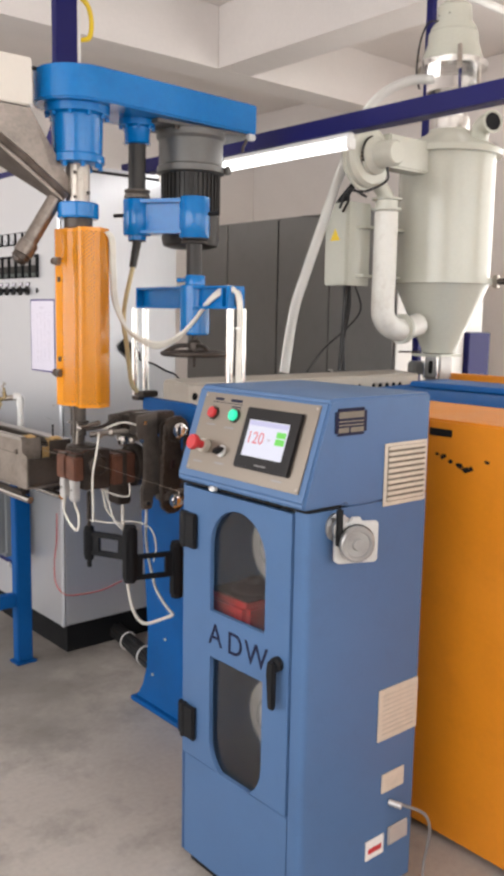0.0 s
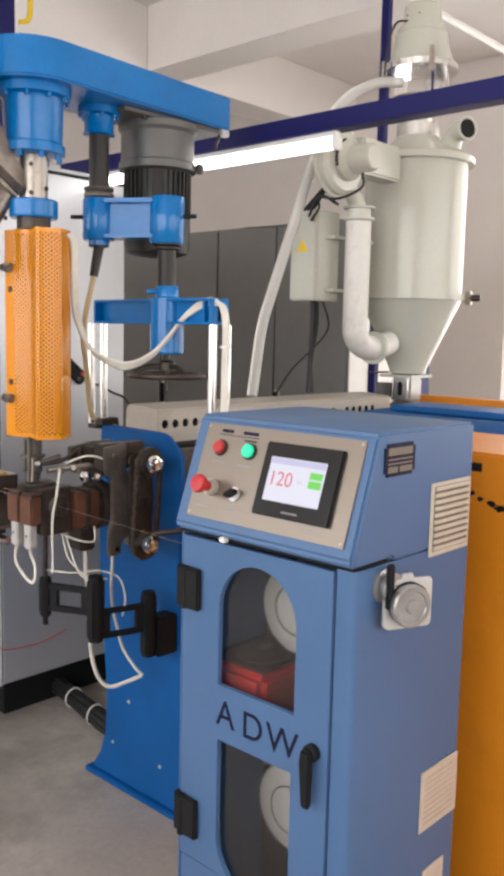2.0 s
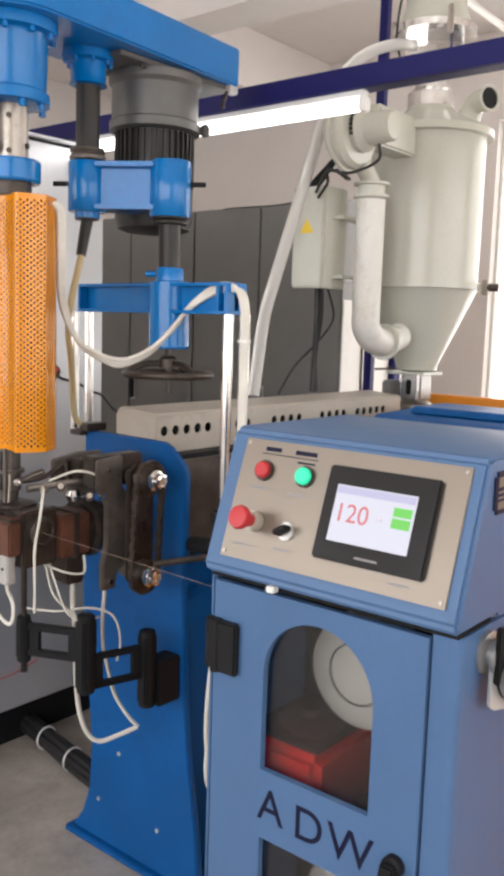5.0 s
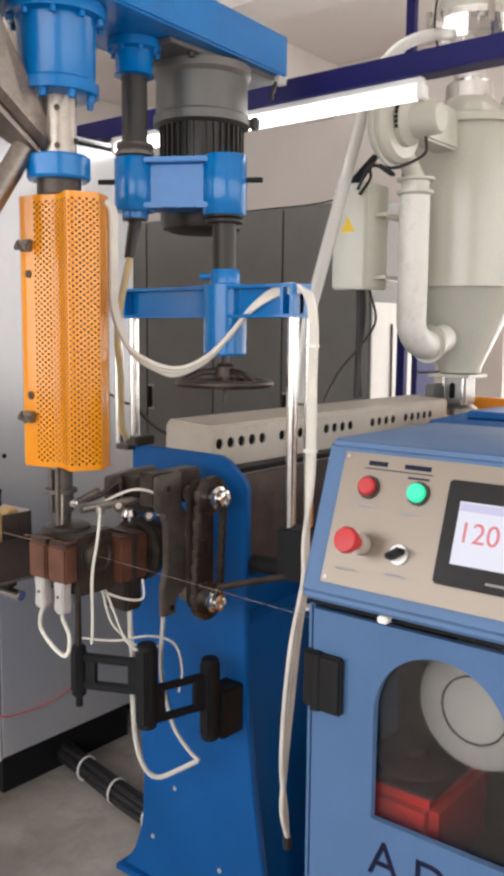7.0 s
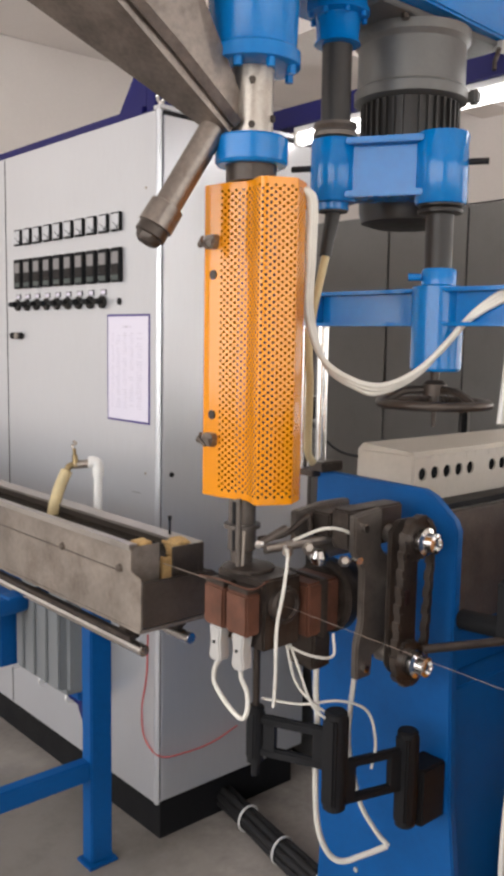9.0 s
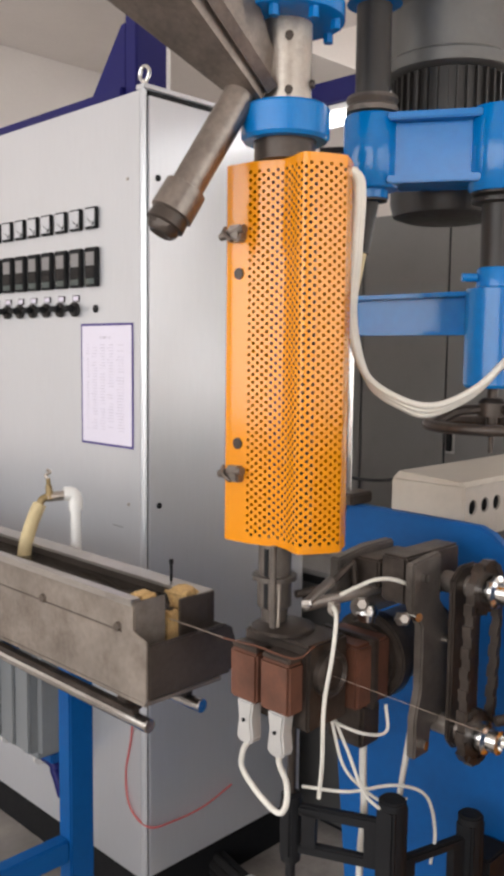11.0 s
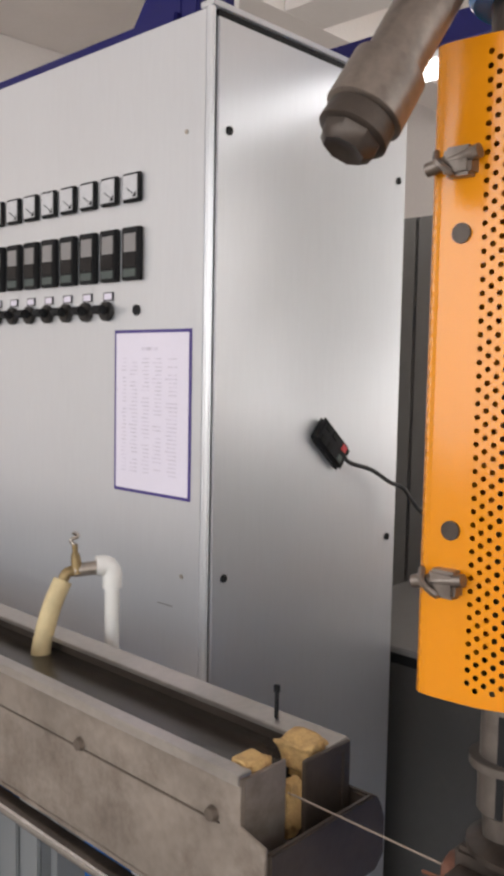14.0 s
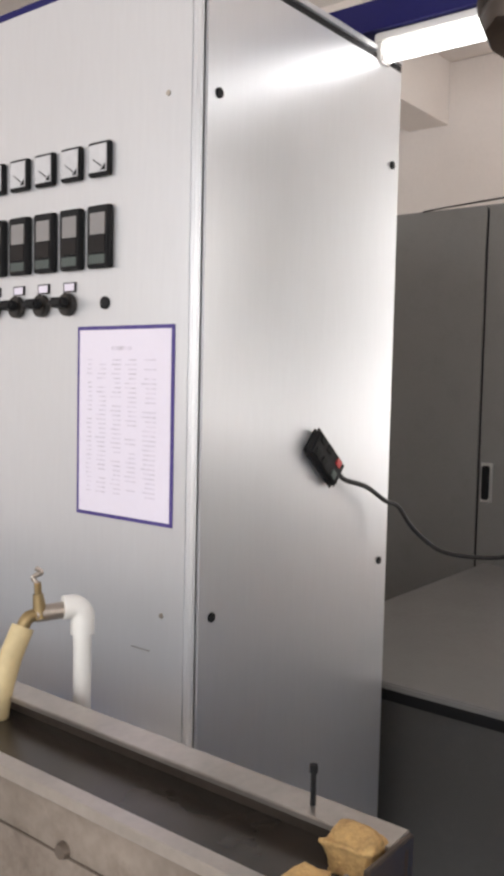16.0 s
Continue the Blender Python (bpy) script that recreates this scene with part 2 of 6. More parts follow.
def stain_and_shade(m, centre, reach, colour):
    """Adds one irregular dark patch to a floor material, stain and shade in one, its edge broken up by noise."""
    n, l = m.node_tree.nodes, m.node_tree.links
    p = n["Principled BSDF"]
    old = p.inputs["Base Color"].links[0].from_socket
    co, mp, spread, rough_edge = n.new("ShaderNodeTexCoord"), n.new("ShaderNodeMapping"), n.new("ShaderNodeVectorMath"), n.new("ShaderNodeTexNoise")
    mp.inputs["Location"].default_value = [-c / r for c, r in zip(centre, reach)]
    mp.inputs["Scale"].default_value = [1 / r for r in reach]
    l.new(co.outputs["Object"], mp.inputs[0])
    spread.operation = "LENGTH"
    l.new(mp.outputs[0], spread.inputs[0])
    rough_edge.inputs["Scale"].default_value, rough_edge.inputs["Detail"].default_value, rough_edge.inputs["Roughness"].default_value = 3.2, 6, 0.62
    l.new(co.outputs["Object"], rough_edge.inputs["Vector"])
    add = n.new("ShaderNodeMath")
    add.operation = "MULTIPLY_ADD"
    l.new(rough_edge.outputs[0], add.inputs[0])
    add.inputs[1].default_value = 1.5
    l.new(spread.outputs["Value"], add.inputs[2])
    cut = n.new("ShaderNodeMapRange")
    cut.inputs[1].default_value, cut.inputs[2].default_value, cut.inputs[3].default_value, cut.inputs[4].default_value = 1.25, 1.85, 0.6, 0.0
    l.new(add.outputs[0], cut.inputs[0])
    mix = n.new("ShaderNodeMix")
    mix.data_type = "RGBA"
    l.new(cut.outputs[0], mix.inputs[0])
    l.new(old, mix.inputs[6])
    mix.inputs[7].default_value = (*colour, 1)
    l.new(mix.outputs[2], p.inputs["Base Color"])


# Oily stain beneath the trough, with the trough's shade on the floor painted in.
stain_and_shade(CONCRETE, (1.35, 3.4, 0), (0.6, 0.95, 1.0), (0.13, 0.115, 0.10))

ORIGIN = {}


# ---- mesh helpers ----
def thing(name, at, label, category, group="", kind=""):
    ob = new(name)
    ob.empty_display_size = 0.05
    ob.location = at
    ORIGIN[ob.name] = Vector(at)
    return tagged(ob, label, category, group, kind)


def mesh_of(name, bm, mat, origin=Vector(), sharp=38):
    bmesh.ops.recalc_face_normals(bm, faces=bm.faces)
    if origin.length:
        bmesh.ops.translate(bm, verts=bm.verts, vec=-origin)
    me = bpy.data.meshes.new(name)
    bm.to_mesh(me)
    bm.free()
    me.materials.append(mat)
    me.polygons.foreach_set("use_smooth", [True] * len(me.polygons))
    me.set_sharp_from_angle(angle=radians(sharp))
    return me


def part(name, bm, mat, parent, label="", sharp=38):
    o = ORIGIN[parent.name]
    ob = new(name, mesh_of(name, bm, mat, o, sharp))
    ob.parent = parent
    ORIGIN[ob.name] = o
    return tagged(ob, label)


def single(name, bm, mat, label, category, at=(0, 0, 0), group="", kind="", sharp=38):
    ob = new(name, mesh_of(name, bm, mat, Vector(at), sharp))
    ob.location = at
    ORIGIN[ob.name] = Vector(at)
    return tagged(ob, label, category, group, kind)


def join(bm, other):
    me = bpy.data.meshes.new("scratch")
    other.to_mesh(me)
    other.free()
    bm.from_mesh(me)
    bpy.data.meshes.remove(me)
    return bm


def box(x0, x1, y0, y1, z0, z1, bevel=0.002, bm=None, segments=2):
    b = bmesh.new()
    bmesh.ops.create_cube(b, size=1)
    for v in b.verts:
        v.co = Vector(((x0, x1)[v.co.x > 0], (y0, y1)[v.co.y > 0], (z0, z1)[v.co.z > 0]))
    if bevel:
        bmesh.ops.bevel(b, geom=b.edges[:], offset=min(bevel, 0.45 * min(abs(x1 - x0), abs(y1 - y0), abs(z1 - z0))), segments=segments, affect="EDGES")
    return join(bm, b) if bm else b


def rod(p0, p1, r0, r1=None, seg=24, bm=None, bevel=0.0, caps=True):
    b = bmesh.new()
    p0, p1 = Vector(p0), Vector(p1)
    d = p1 - p0
    bmesh.ops.create_cone(b, cap_ends=caps, segments=seg, radius1=r0, radius2=r0 if r1 is None else r1, depth=d.length)
    if bevel:
        rims = [e for e in b.edges if abs(e.verts[0].co.z - e.verts[1].co.z) < 1e-6]
        bmesh.ops.bevel(b, geom=rims, offset=bevel, segments=2, affect="EDGES")
    bmesh.ops.transform(b, verts=b.verts, matrix=Matrix.Translation((p0 + p1) / 2) @ d.to_track_quat("Z", "Y").to_matrix().to_4x4())
    return join(bm, b) if bm else b


def lathe(profile, at, axis=(0, 0, 1), seg=40, bm=None):
    """Turns a profile of (radius, height) round an axis through at."""
    b = bmesh.new()
    rings = []
    for r, h in profile:
        rings.append([b.verts.new((r * math.cos(2 * math.pi * i / seg), r * math.sin(2 * math.pi * i / seg), h)) for i in range(seg)] if r > 1e-6 else [b.verts.new((0, 0, h))])
    for a, c in zip(rings, rings[1:]):
        for i in range(seg):
            j = (i + 1) % seg
            if len(a) > 1 and len(c) > 1:
                b.faces.new((a[i], a[j], c[j], c[i]))
            elif len(a) > 1:
                b.faces.new((a[i], a[j], c[0]))
            elif len(c) > 1:
                b.faces.new((a[0], c[j], c[i]))
    for ring in (rings[0], rings[-1]):
        if len(ring) > 1:
            b.faces.new(ring)
    bmesh.ops.transform(b, verts=b.verts, matrix=Matrix.Translation(at) @ Vector(axis).to_track_quat("Z", "Y").to_matrix().to_4x4())
    return join(bm, b) if bm else b


def prism(points, axis, a, c, bevel=0.0, bm=None, segments=2):
    """A flat outline pushed from a to c along an axis; points are the other two coordinates in xyz order."""
    b = bmesh.new()
    put = {"x": lambda p, q: (q, p[0], p[1]), "y": lambda p, q: (p[0], q, p[1]), "z": lambda p, q: (p[0], p[1], q)}[axis]
    lo, hi = [b.verts.new(put(p, a)) for p in points], [b.verts.new(put(p, c)) for p in points]
    b.faces.new(lo), b.faces.new(hi)
    for i in range(len(points)):
        j = (i + 1) % len(points)
        b.faces.new((lo[i], lo[j], hi[j], hi[i]))
    bmesh.ops.recalc_face_normals(b, faces=b.faces)
    if bevel:
        sharp = [e for e in b.edges if len(e.link_faces) == 2 and e.calc_face_angle(0) > 0.5]
        bmesh.ops.bevel(b, geom=sharp, offset=bevel, segments=segments, affect="EDGES")
    return join(bm, b) if bm else b


def smooth_path(points, steps=8):
    p = [Vector(q) for q in points]
    p = [2 * p[0] - p[1]] + p + [2 * p[-1] - p[-2]]
    out = []
    for i in range(1, len(p) - 2):
        for k in range(steps):
            t = k / steps
            out.append(0.5 * (2 * p[i] + (p[i + 1] - p[i - 1]) * t + (2 * p[i - 1] - 5 * p[i] + 4 * p[i + 1] - p[i + 2]) * t * t + (3 * p[i] - p[i - 1] - 3 * p[i + 1] + p[i + 2]) * t ** 3))
    return out + [p[-2]]


def hose(points, r, seg=10, steps=8, bm=None, curved=True):
    pts = smooth_path(points, steps) if curved else [Vector(q) for q in points]
    b = bmesh.new()
    rings, up = [], Vector((0.31, 0.17, 0.93)).normalized()
    for i, q in enumerate(pts):
        d = (pts[min(i + 1, len(pts) - 1)] - pts[max(i - 1, 0)]).normalized()
        side = d.cross(up)
        side = side.normalized() if side.length > 0.05 else d.orthogonal().normalized()
        up = side.cross(d).normalized()
        rad = r[i * len(r) // len(pts)] if isinstance(r, (list, tuple)) else r
        rings.append([b.verts.new(q + rad * (math.cos(2 * math.pi * k / seg) * side + math.sin(2 * math.pi * k / seg) * up)) for k in range(seg)])
    for a, c in zip(rings, rings[1:]):
        for k in range(seg):
            b.faces.new((a[k], a[(k + 1) % seg], c[(k + 1) % seg], c[k]))
    b.faces.new(rings[0]), b.faces.new(rings[-1])
    return join(bm, b) if bm else b


def bolts(centres, axis, r, h, bm=None, seg=6):
    b = bmesh.new()
    for c in centres:
        rod(c, Vector(c) + Vector(axis) * h, r, seg=seg, bm=b)
    return join(bm, b) if bm else b


def ring_of(centre, r, n, turn=0.0):
    return [(centre[0] + r * math.cos(turn + 2 * math.pi * i / n), centre[1] + r * math.sin(turn + 2 * math.pi * i / n), centre[2]) for i in range(n)]


def lettering(text, size, m, mat, name, parent, thick=0.0006, label=""):
    cu = bpy.data.curves.new(name, "FONT")
    cu.body, cu.size, cu.extrude, cu.align_x, cu.align_y = text, size, thick, "CENTER", "CENTER"
    tmp = bpy.data.objects.new(name, cu)
    scene.collection.objects.link(tmp)
    me = bpy.data.meshes.new_from_object(tmp.evaluated_get(bpy.context.evaluated_depsgraph_get()))
    bpy.data.objects.remove(tmp)
    me.materials.clear()
    me.materials.append(mat)
    me.transform(Matrix.Translation(-ORIGIN[parent.name]) @ m)
    ob = new(name, me)
    ob.parent = parent
    ORIGIN[ob.name] = ORIGIN[parent.name]
    return tagged(ob, label)


# ---- the hall ----
def slab(name, x0, x1, y0, y1, z0, z1, mat, label="", category=""):
    return single(name, box(x0, x1, y0, y1, z0, z1, 0), mat, label, category, kind="structure")


slab("floor", -2.7, 6.5, -2.6, 7.6, -0.15, 0.0, CONCRETE, "grey worn concrete workshop floor", "floor")
slab("ceiling", -2.7, 6.5, -2.6, 7.6, 3.62, 3.8, WHITEWASH, "whitewashed concrete ceiling with beams", "ceiling")
slab("ceiling_beam_1", 1.0, 6.3, 5.05, 5.35, 3.2, 3.617, WHITEWASH, "whitewashed concrete ceiling beam", "beam")
slab("ceiling_beam_2", 3.95, 4.25, -2.4, 5.046, 3.2, 3.617, WHITEWASH, "whitewashed concrete ceiling beam", "beam")
slab("ceiling_beam_3", -2.5, 3.946, 2.2, 2.5, 3.3, 3.617, WHITEWASH, "whitewashed concrete ceiling beam", "beam")
slab("wall_north", -2.7, 6.5, 7.4, 7.6, 0.003, 3.617, WHITEWASH, "whitewashed hall wall", "wall")


def holed_wall(name, axis, at, thick, lo, hi, openings):
    """A wall with rectangular openings (from, to, bottom, top) that go right through it."""
    b = bmesh.new()
    cuts = [lo] + [v for o in openings for v in o[:2]] + [hi]
    for i in range(0, len(cuts), 2):
        if cuts[i + 1] - cuts[i] > 0.001:
            args = (at, at + thick, cuts[i], cuts[i + 1]) if axis == "x" else (cuts[i], cuts[i + 1], at, at + thick)
            box(*args, 0.003, 3.617, 0, bm=b)
    for a, c, z0, z1 in openings:
        args = (at, at + thick, a, c) if axis == "x" else (a, c, at, at + thick)
        if z0 > 0.01:
            box(*args, 0.003, z0, 0, bm=b)
        box(*args, z1, 3.617, 0, bm=b)
    return single(name, b, WHITEWASH, "whitewashed hall wall with openings", "wall", kind="structure")


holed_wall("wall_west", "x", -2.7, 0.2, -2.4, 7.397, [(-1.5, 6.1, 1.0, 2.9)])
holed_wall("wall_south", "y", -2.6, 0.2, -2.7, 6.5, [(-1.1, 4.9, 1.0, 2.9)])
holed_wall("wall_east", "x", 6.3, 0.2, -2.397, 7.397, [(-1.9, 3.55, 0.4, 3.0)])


def steel_window(name, axis, at, lo, hi, z0, z1, count):
    w = thing(name, ((at, lo, z0) if axis == "x" else (lo, at, z0)), "white steel-framed workshop window", "window", kind="structure")
    b = bmesh.new()
    def bar(a, c, p, q):
        args = (at - 0.025, at + 0.025, a, c) if axis == "x" else (a, c, at - 0.025, at + 0.025)
        box(*args, p, q, 0.004, bm=b)
    for i in range(count + 1):
        y = lo + (hi - lo) * i / count
        bar(max(lo, y - 0.02), min(hi, y + 0.02), z0 + 0.041, z1 - 0.041)
    bar(lo, hi, z0 + 0.002, z0 + 0.04), bar(lo, hi, z1 - 0.04, z1 - 0.002)
    part("window_frame", b, WHITE_PLASTIC, w)
    return w


# Windows 1 and 2 are out of view, added where daylight is assumed.
steel_window("unseen_window_1", "x", -2.6, -1.5, 6.1, 1.0, 2.9, 6)
steel_window("unseen_window_2", "y", -2.5, -1.1, 4.9, 1.0, 2.9, 5)
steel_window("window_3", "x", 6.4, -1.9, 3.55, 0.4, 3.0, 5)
single("backdrop", box(7.2, 7.25, -6, 6, -0.1, 5.5, 0), DAY_GLOW, "bright hazy daylight outside the hall window", "backdrop", kind="structure")
slab("ground", -60, 60, -60, 60, -0.3, -0.16, ASPHALT, "pale concrete yard round the hall", "ground")


# ---- wire preheater cabinet ----
def holed_sheet(x0, x1, y0, y1, z0, z1, holes, n=24):
    """An upright sheet facing -x; holes: (y from, y to, low(y), high(y)), one above the other."""
    ys = {y0, y1}
    for a, c, lo, hi in holes:
        for i in range(n + 1):
            ys.add(a + (c - a) * (1 - math.cos(math.pi * i / n)) / 2)
    ys = sorted(ys)
    ys = [y for i, y in enumerate(ys) if i == 0 or y - ys[i - 1] > 1e-5]
    b = bmesh.new()
    for p, q in zip(ys, ys[1:]):
        m = (p + q) / 2
        at = [z0, z0]
        for a, c, lo, hi in holes:
            if a < m < c:
                b.faces.new([b.verts.new((x0, *v)) for v in ((p, at[0]), (q, at[1]), (q, lo(q)), (p, lo(p)))])
                at = [hi(p), hi(q)]
        b.faces.new([b.verts.new((x0, *v)) for v in ((p, at[0]), (q, at[1]), (q, z1), (p, z1))])
    bmesh.ops.remove_doubles(b, verts=b.verts, dist=1e-5)
    out = bmesh.ops.extrude_face_region(b, geom=b.faces[:])
    for v in out["geom"]:
        if isinstance(v, bmesh.types.BMVert):
            v.co.x = x1
    return b


def preheater():
    t = thing("wire_preheater", (1.47, 1.52, 0), "soft blue enamelled steel wire preheater cabinet with touch screen", "machine cabinet")
    X, Y0, Y1 = 1.27, 1.290, 1.748
    part("side_panel", prism([(X + 0.016, Y0), (X + 0.007, Y0 + 0.002), (X + 0.002, Y0 + 0.007), (X, Y0 + 0.016), (X, 1.3315), (X + 0.014, 1.3315), (X + 0.014, Y0 + 0.0125), (1.67, Y0 + 0.0125), (1.67, Y0)], "z", 0.03, 1.040, 0.0), SOFT_BLUE, t)
    part("side_panel", box(X, 1.67, Y1 - 0.012, Y1, 0.03, 1.040, 0.004), SOFT_BLUE, t)
    part("back_panel", box(1.655, 1.668, Y0 + 0.0125, Y1 - 0.0125, 0.03, 1.040, 0.0), SOFT_BLUE, t)
    part("floor_panel", box(X + 0.0145, 1.6545, Y0 + 0.0125, Y1 - 0.0125, 0.03, 0.05, 0.0), SOFT_BLUE, t)
    part("front_panel", box(X, X + 0.014, 1.332, Y1 - 0.0125, 0.03, 0.316, 0.003), SOFT_BLUE, t)
    part("front_stile", box(X, X + 0.014, 1.7345, Y1 - 0.0125, 0.318, 1.040, 0.003), SOFT_BLUE, t)
    part("plinth", box(X + 0.02, 1.65, Y0 + 0.02, Y1 - 0.02, 0.0, 0.03, 0.0), BLACK, t)
    # Black filler stands in for the shaded open gap under the console.
    part("gap_filler", box(X - 0.002, 1.375, Y0 + 0.004, Y1 - 0.004, 1.0405, 1.0475, 0.0), RUBBER, t)
    outline = [(1.257, 1.048), (1.251, 1.061), (1.325, 1.281), (1.338, 1.287), (1.672, 1.287), (1.672, 1.0405), (1.392, 1.0405), (1.379, 1.048)]
    console = part("console", prism(outline, "y", Y0 - 0.002, Y1 + 0.002, 0.006), SOFT_BLUE, t)
    U, V, N = Vector((0, -1, 0)), Vector((0.326, 0, 0.9454)), Vector((-0.9454, 0, 0.326))
    O = Vector((1.2915, 1.512, 1.175)) + N * 0.004
    def on(u, v, n=0.0):
        return O + U * u + V * v + N * n
    frame_m = Matrix.Translation(O) @ Matrix((U, V, N)).transposed().to_4x4()
    def plate(u0, u1, v0, v1, n0, n1, bevel=0.001, bm=None):
        c = box(u0, u1, v0, v1, n0, n1, bevel)
        bmesh.ops.transform(c, verts=c.verts, matrix=frame_m)
        return join(bm, c) if bm else c
    face = part("control_panel", plate(-0.204, 0.203, -0.1, 0.1, -0.002, 0.0015), PANEL, t, "brushed beige steel control panel")
    for u in (-0.196, 0.195):
        for v in (-0.092, 0.092):
            part("screw", rod(on(u, v, 0.001), on(u, v, 0.003), 0.003, seg=10), STEEL, face)
    u0, u1, v0, v1 = -0.024, 0.165, -0.070, 0.075
    scr = part("touch_screen", plate(u0, u1, v0, v1, 0.0015, 0.010, 0.003), SCREEN_BEZEL, t, "dark-framed touch screen showing red digits")
    part("display", plate(-0.002, 0.134, -0.040, 0.046, 0.0102, 0.0108, 0), SCREEN, scr, "lit pale lilac display")
    part("header_bar", plate(0.0, 0.132, 0.033, 0.044, 0.0109, 0.0112, 0), SCREEN_BLUE, scr)
    part("green_key", plate(0.100, 0.130, 0.012, 0.0255, 0.0109, 0.0113, 0), SCREEN_GREEN, scr)
    part("green_key", plate(0.100, 0.130, -0.005, 0.0095, 0.0109, 0.0113, 0), SCREEN_GREEN, scr)
    lettering("120", 0.040, frame_m @ pose(0.032, 0.003, 0.0113), SCREEN_RED, "red_digits", scr, 0.0002)
    part("grey_print", plate(0.073, 0.084, 0.001, 0.006, 0.0109, 0.0112, 0), PRINT, scr)
    part("maker_mark", plate(0.052, 0.090, -0.0595, -0.0565, 0.010, 0.0104, 0), LCD, scr)
    def button(name, u, v, r, h, mat, label, dome=True):
        base = part("collar", rod(on(u, v, 0.001), on(u, v, 0.006), r + 0.004, seg=28, bevel=0.001), DARK_STEEL, t)
        return part(name, lathe([(r, 0), (r, h * 0.75), (r * 0.8, h), (0, h)] if dome else [(r, 0), (r, h), (0, h)], on(u, v, 0.006), N, 28), mat, t, label)
    button("red_button", -0.152, 0.049, 0.0135, 0.009, RED, "red indicator button")
    button("green_button", -0.071, 0.049, 0.0135, 0.009, LAMP_GREEN, "lit green indicator button")
    part("stop_collar", rod(on(-0.146, -0.036, 0.001), on(-0.146, -0.036, 0.018), 0.0165, seg=28, bevel=0.002), CREAM, t)
    part("stop_button", lathe([(0.010, 0), (0.011, 0.018), (0.018, 0.021), (0.0195, 0.028), (0.017, 0.034), (0.0, 0.036)], on(-0.146, -0.036, 0.018), N, 32), RED, t, "red mushroom stop button")
    part("selector_collar", rod(on(-0.083, -0.041, 0.001), on(-0.083, -0.041, 0.006), 0.0145, seg=28, bevel=0.001), ALU, t)
    knob = plate(-0.0125, 0.0125, -0.0045, 0.0045, 0.0, 0.020, 0.002)
    bmesh.ops.rotate(knob, verts=knob.verts, cent=O, matrix=Matrix.Rotation(radians(35), 3, N))
    bmesh.ops.translate(knob, verts=knob.verts, vec=U * -0.083 + V * -0.041 + N * 0.005)
    part("selector_knob", knob, BLACK, t)
    b = plate(-0.160, -0.128, 0.082, 0.089, 0.0015, 0.0019, 0)
    plate(-0.100, -0.058, 0.082, 0.089, 0.0015, 0.0019, 0, bm=b)
    plate(-0.166, -0.054, 0.0765, 0.078, 0.0015, 0.0019, 0, bm=b)
    plate(-0.092, -0.058, 0.0685, 0.0715, 0.0015, 0.0019, 0, bm=b)
    part("panel_print", b, LETTER, t)
    for u, v in ((-0.170, 0.018), (-0.098, 0.016), (-0.182, -0.078), (-0.100, -0.073), (0.11, -0.084)):
        part("button_caption", plate(u, u + 0.034, v, v + 0.004, 0.0015, 0.0019, 0), LCD, t)
    # door
    ry = (1.624 - 1.418) / 2
    arch = lambda y: 0.9 + math.sqrt(max(0, ry * ry - (y - 1.521) ** 2))
    rl = (1.622 - 1.422) / 2
    bowl = lambda y: 0.402 - math.sqrt(max(0, rl * rl - (y - 1.522) ** 2))
    door = part("door", holed_sheet(X - 0.006, X + 0.006, 1.335, 1.732, 0.320, 1.034, [(1.422, 1.622, bowl, lambda y: 0.617), (1.418, 1.624, lambda y: 0.735, arch)]), SOFT_BLUE, t)
    b = bmesh.new()
    box(X + 0.007, X + 0.010, 1.405, 1.64, 0.285, 1.02, 0, bm=b)
    pane = part("window_pane", b, WINDOW_GLASS, door, "smoky clear viewing pane")
    pane.visible_shadow = False
    for z in (0.925, 0.415):
        h = box(X - 0.020, X - 0.0065, 1.674, 1.715, z - 0.045, z + 0.045, 0.004)
        rod((X - 0.014, 1.720, z - 0.045), (X - 0.014, 1.720, z + 0.045), 0.010, seg=16, bm=h)
        box(X - 0.016, X - 0.0005, 1.7265, 1.746, z - 0.045, z + 0.045, 0.004, bm=h)
        part("hinge", h, BLACK, door, "black plastic hinge")
    hb = lathe([(0.017, 0), (0.017, 0.012), (0.013, 0.016), (0, 0.016)], (X - 0.006, 1.368, 0.680), (-1, 0, 0), 24)
    prism([(1.356, 0.690), (1.380, 0.690), (1.384, 0.662), (1.377, 0.580), (1.366, 0.572), (1.357, 0.580)], "x", X - 0.033, X - 0.019, 0.004, bm=hb)
    part("handle", hb, BLACK, door, "black swing handle")
    lm = Matrix(((0, 0, -1, X - 0.0065), (-1, 0, 0, 0), (0, 1, 0, 0), (0, 0, 0, 1)))
    for ch, y, z in (("A", 1.600, 0.675), ("D", 1.524, 0.672), ("W", 1.446, 0.670)):
        m = lm.copy()
        m.translation = (X - 0.0065, y, z)
        lettering(ch, 0.080, m, LETTER, "letter", door)
    # inside: pulleys
    part("inner_panel", box(1.54, 1.55, Y0 + 0.0125, Y1 - 0.0125, 0.06, 1.035, 0), DARK_STEEL, t)
    for name, at in (("upper_wheel", (1.385, 1.522, 0.890)), ("lower_wheel", (1.385, 1.520, 0.450))):
        part(name, lathe([(0.0, 0.075), (0.050, 0.075), (0.052, 0.070), (0.054, 0.075), (0.082, 0.073), (0.094, 0.066), (0.100, 0.05), (0.088, 0.035), (0.100, 0.02), (0.096, 0.0), (0, 0)], Vector(at) + Vector((0.075, 0, 0)), (-1, 0, 0), 56), WHEEL, t, "pale cast guide wheel")
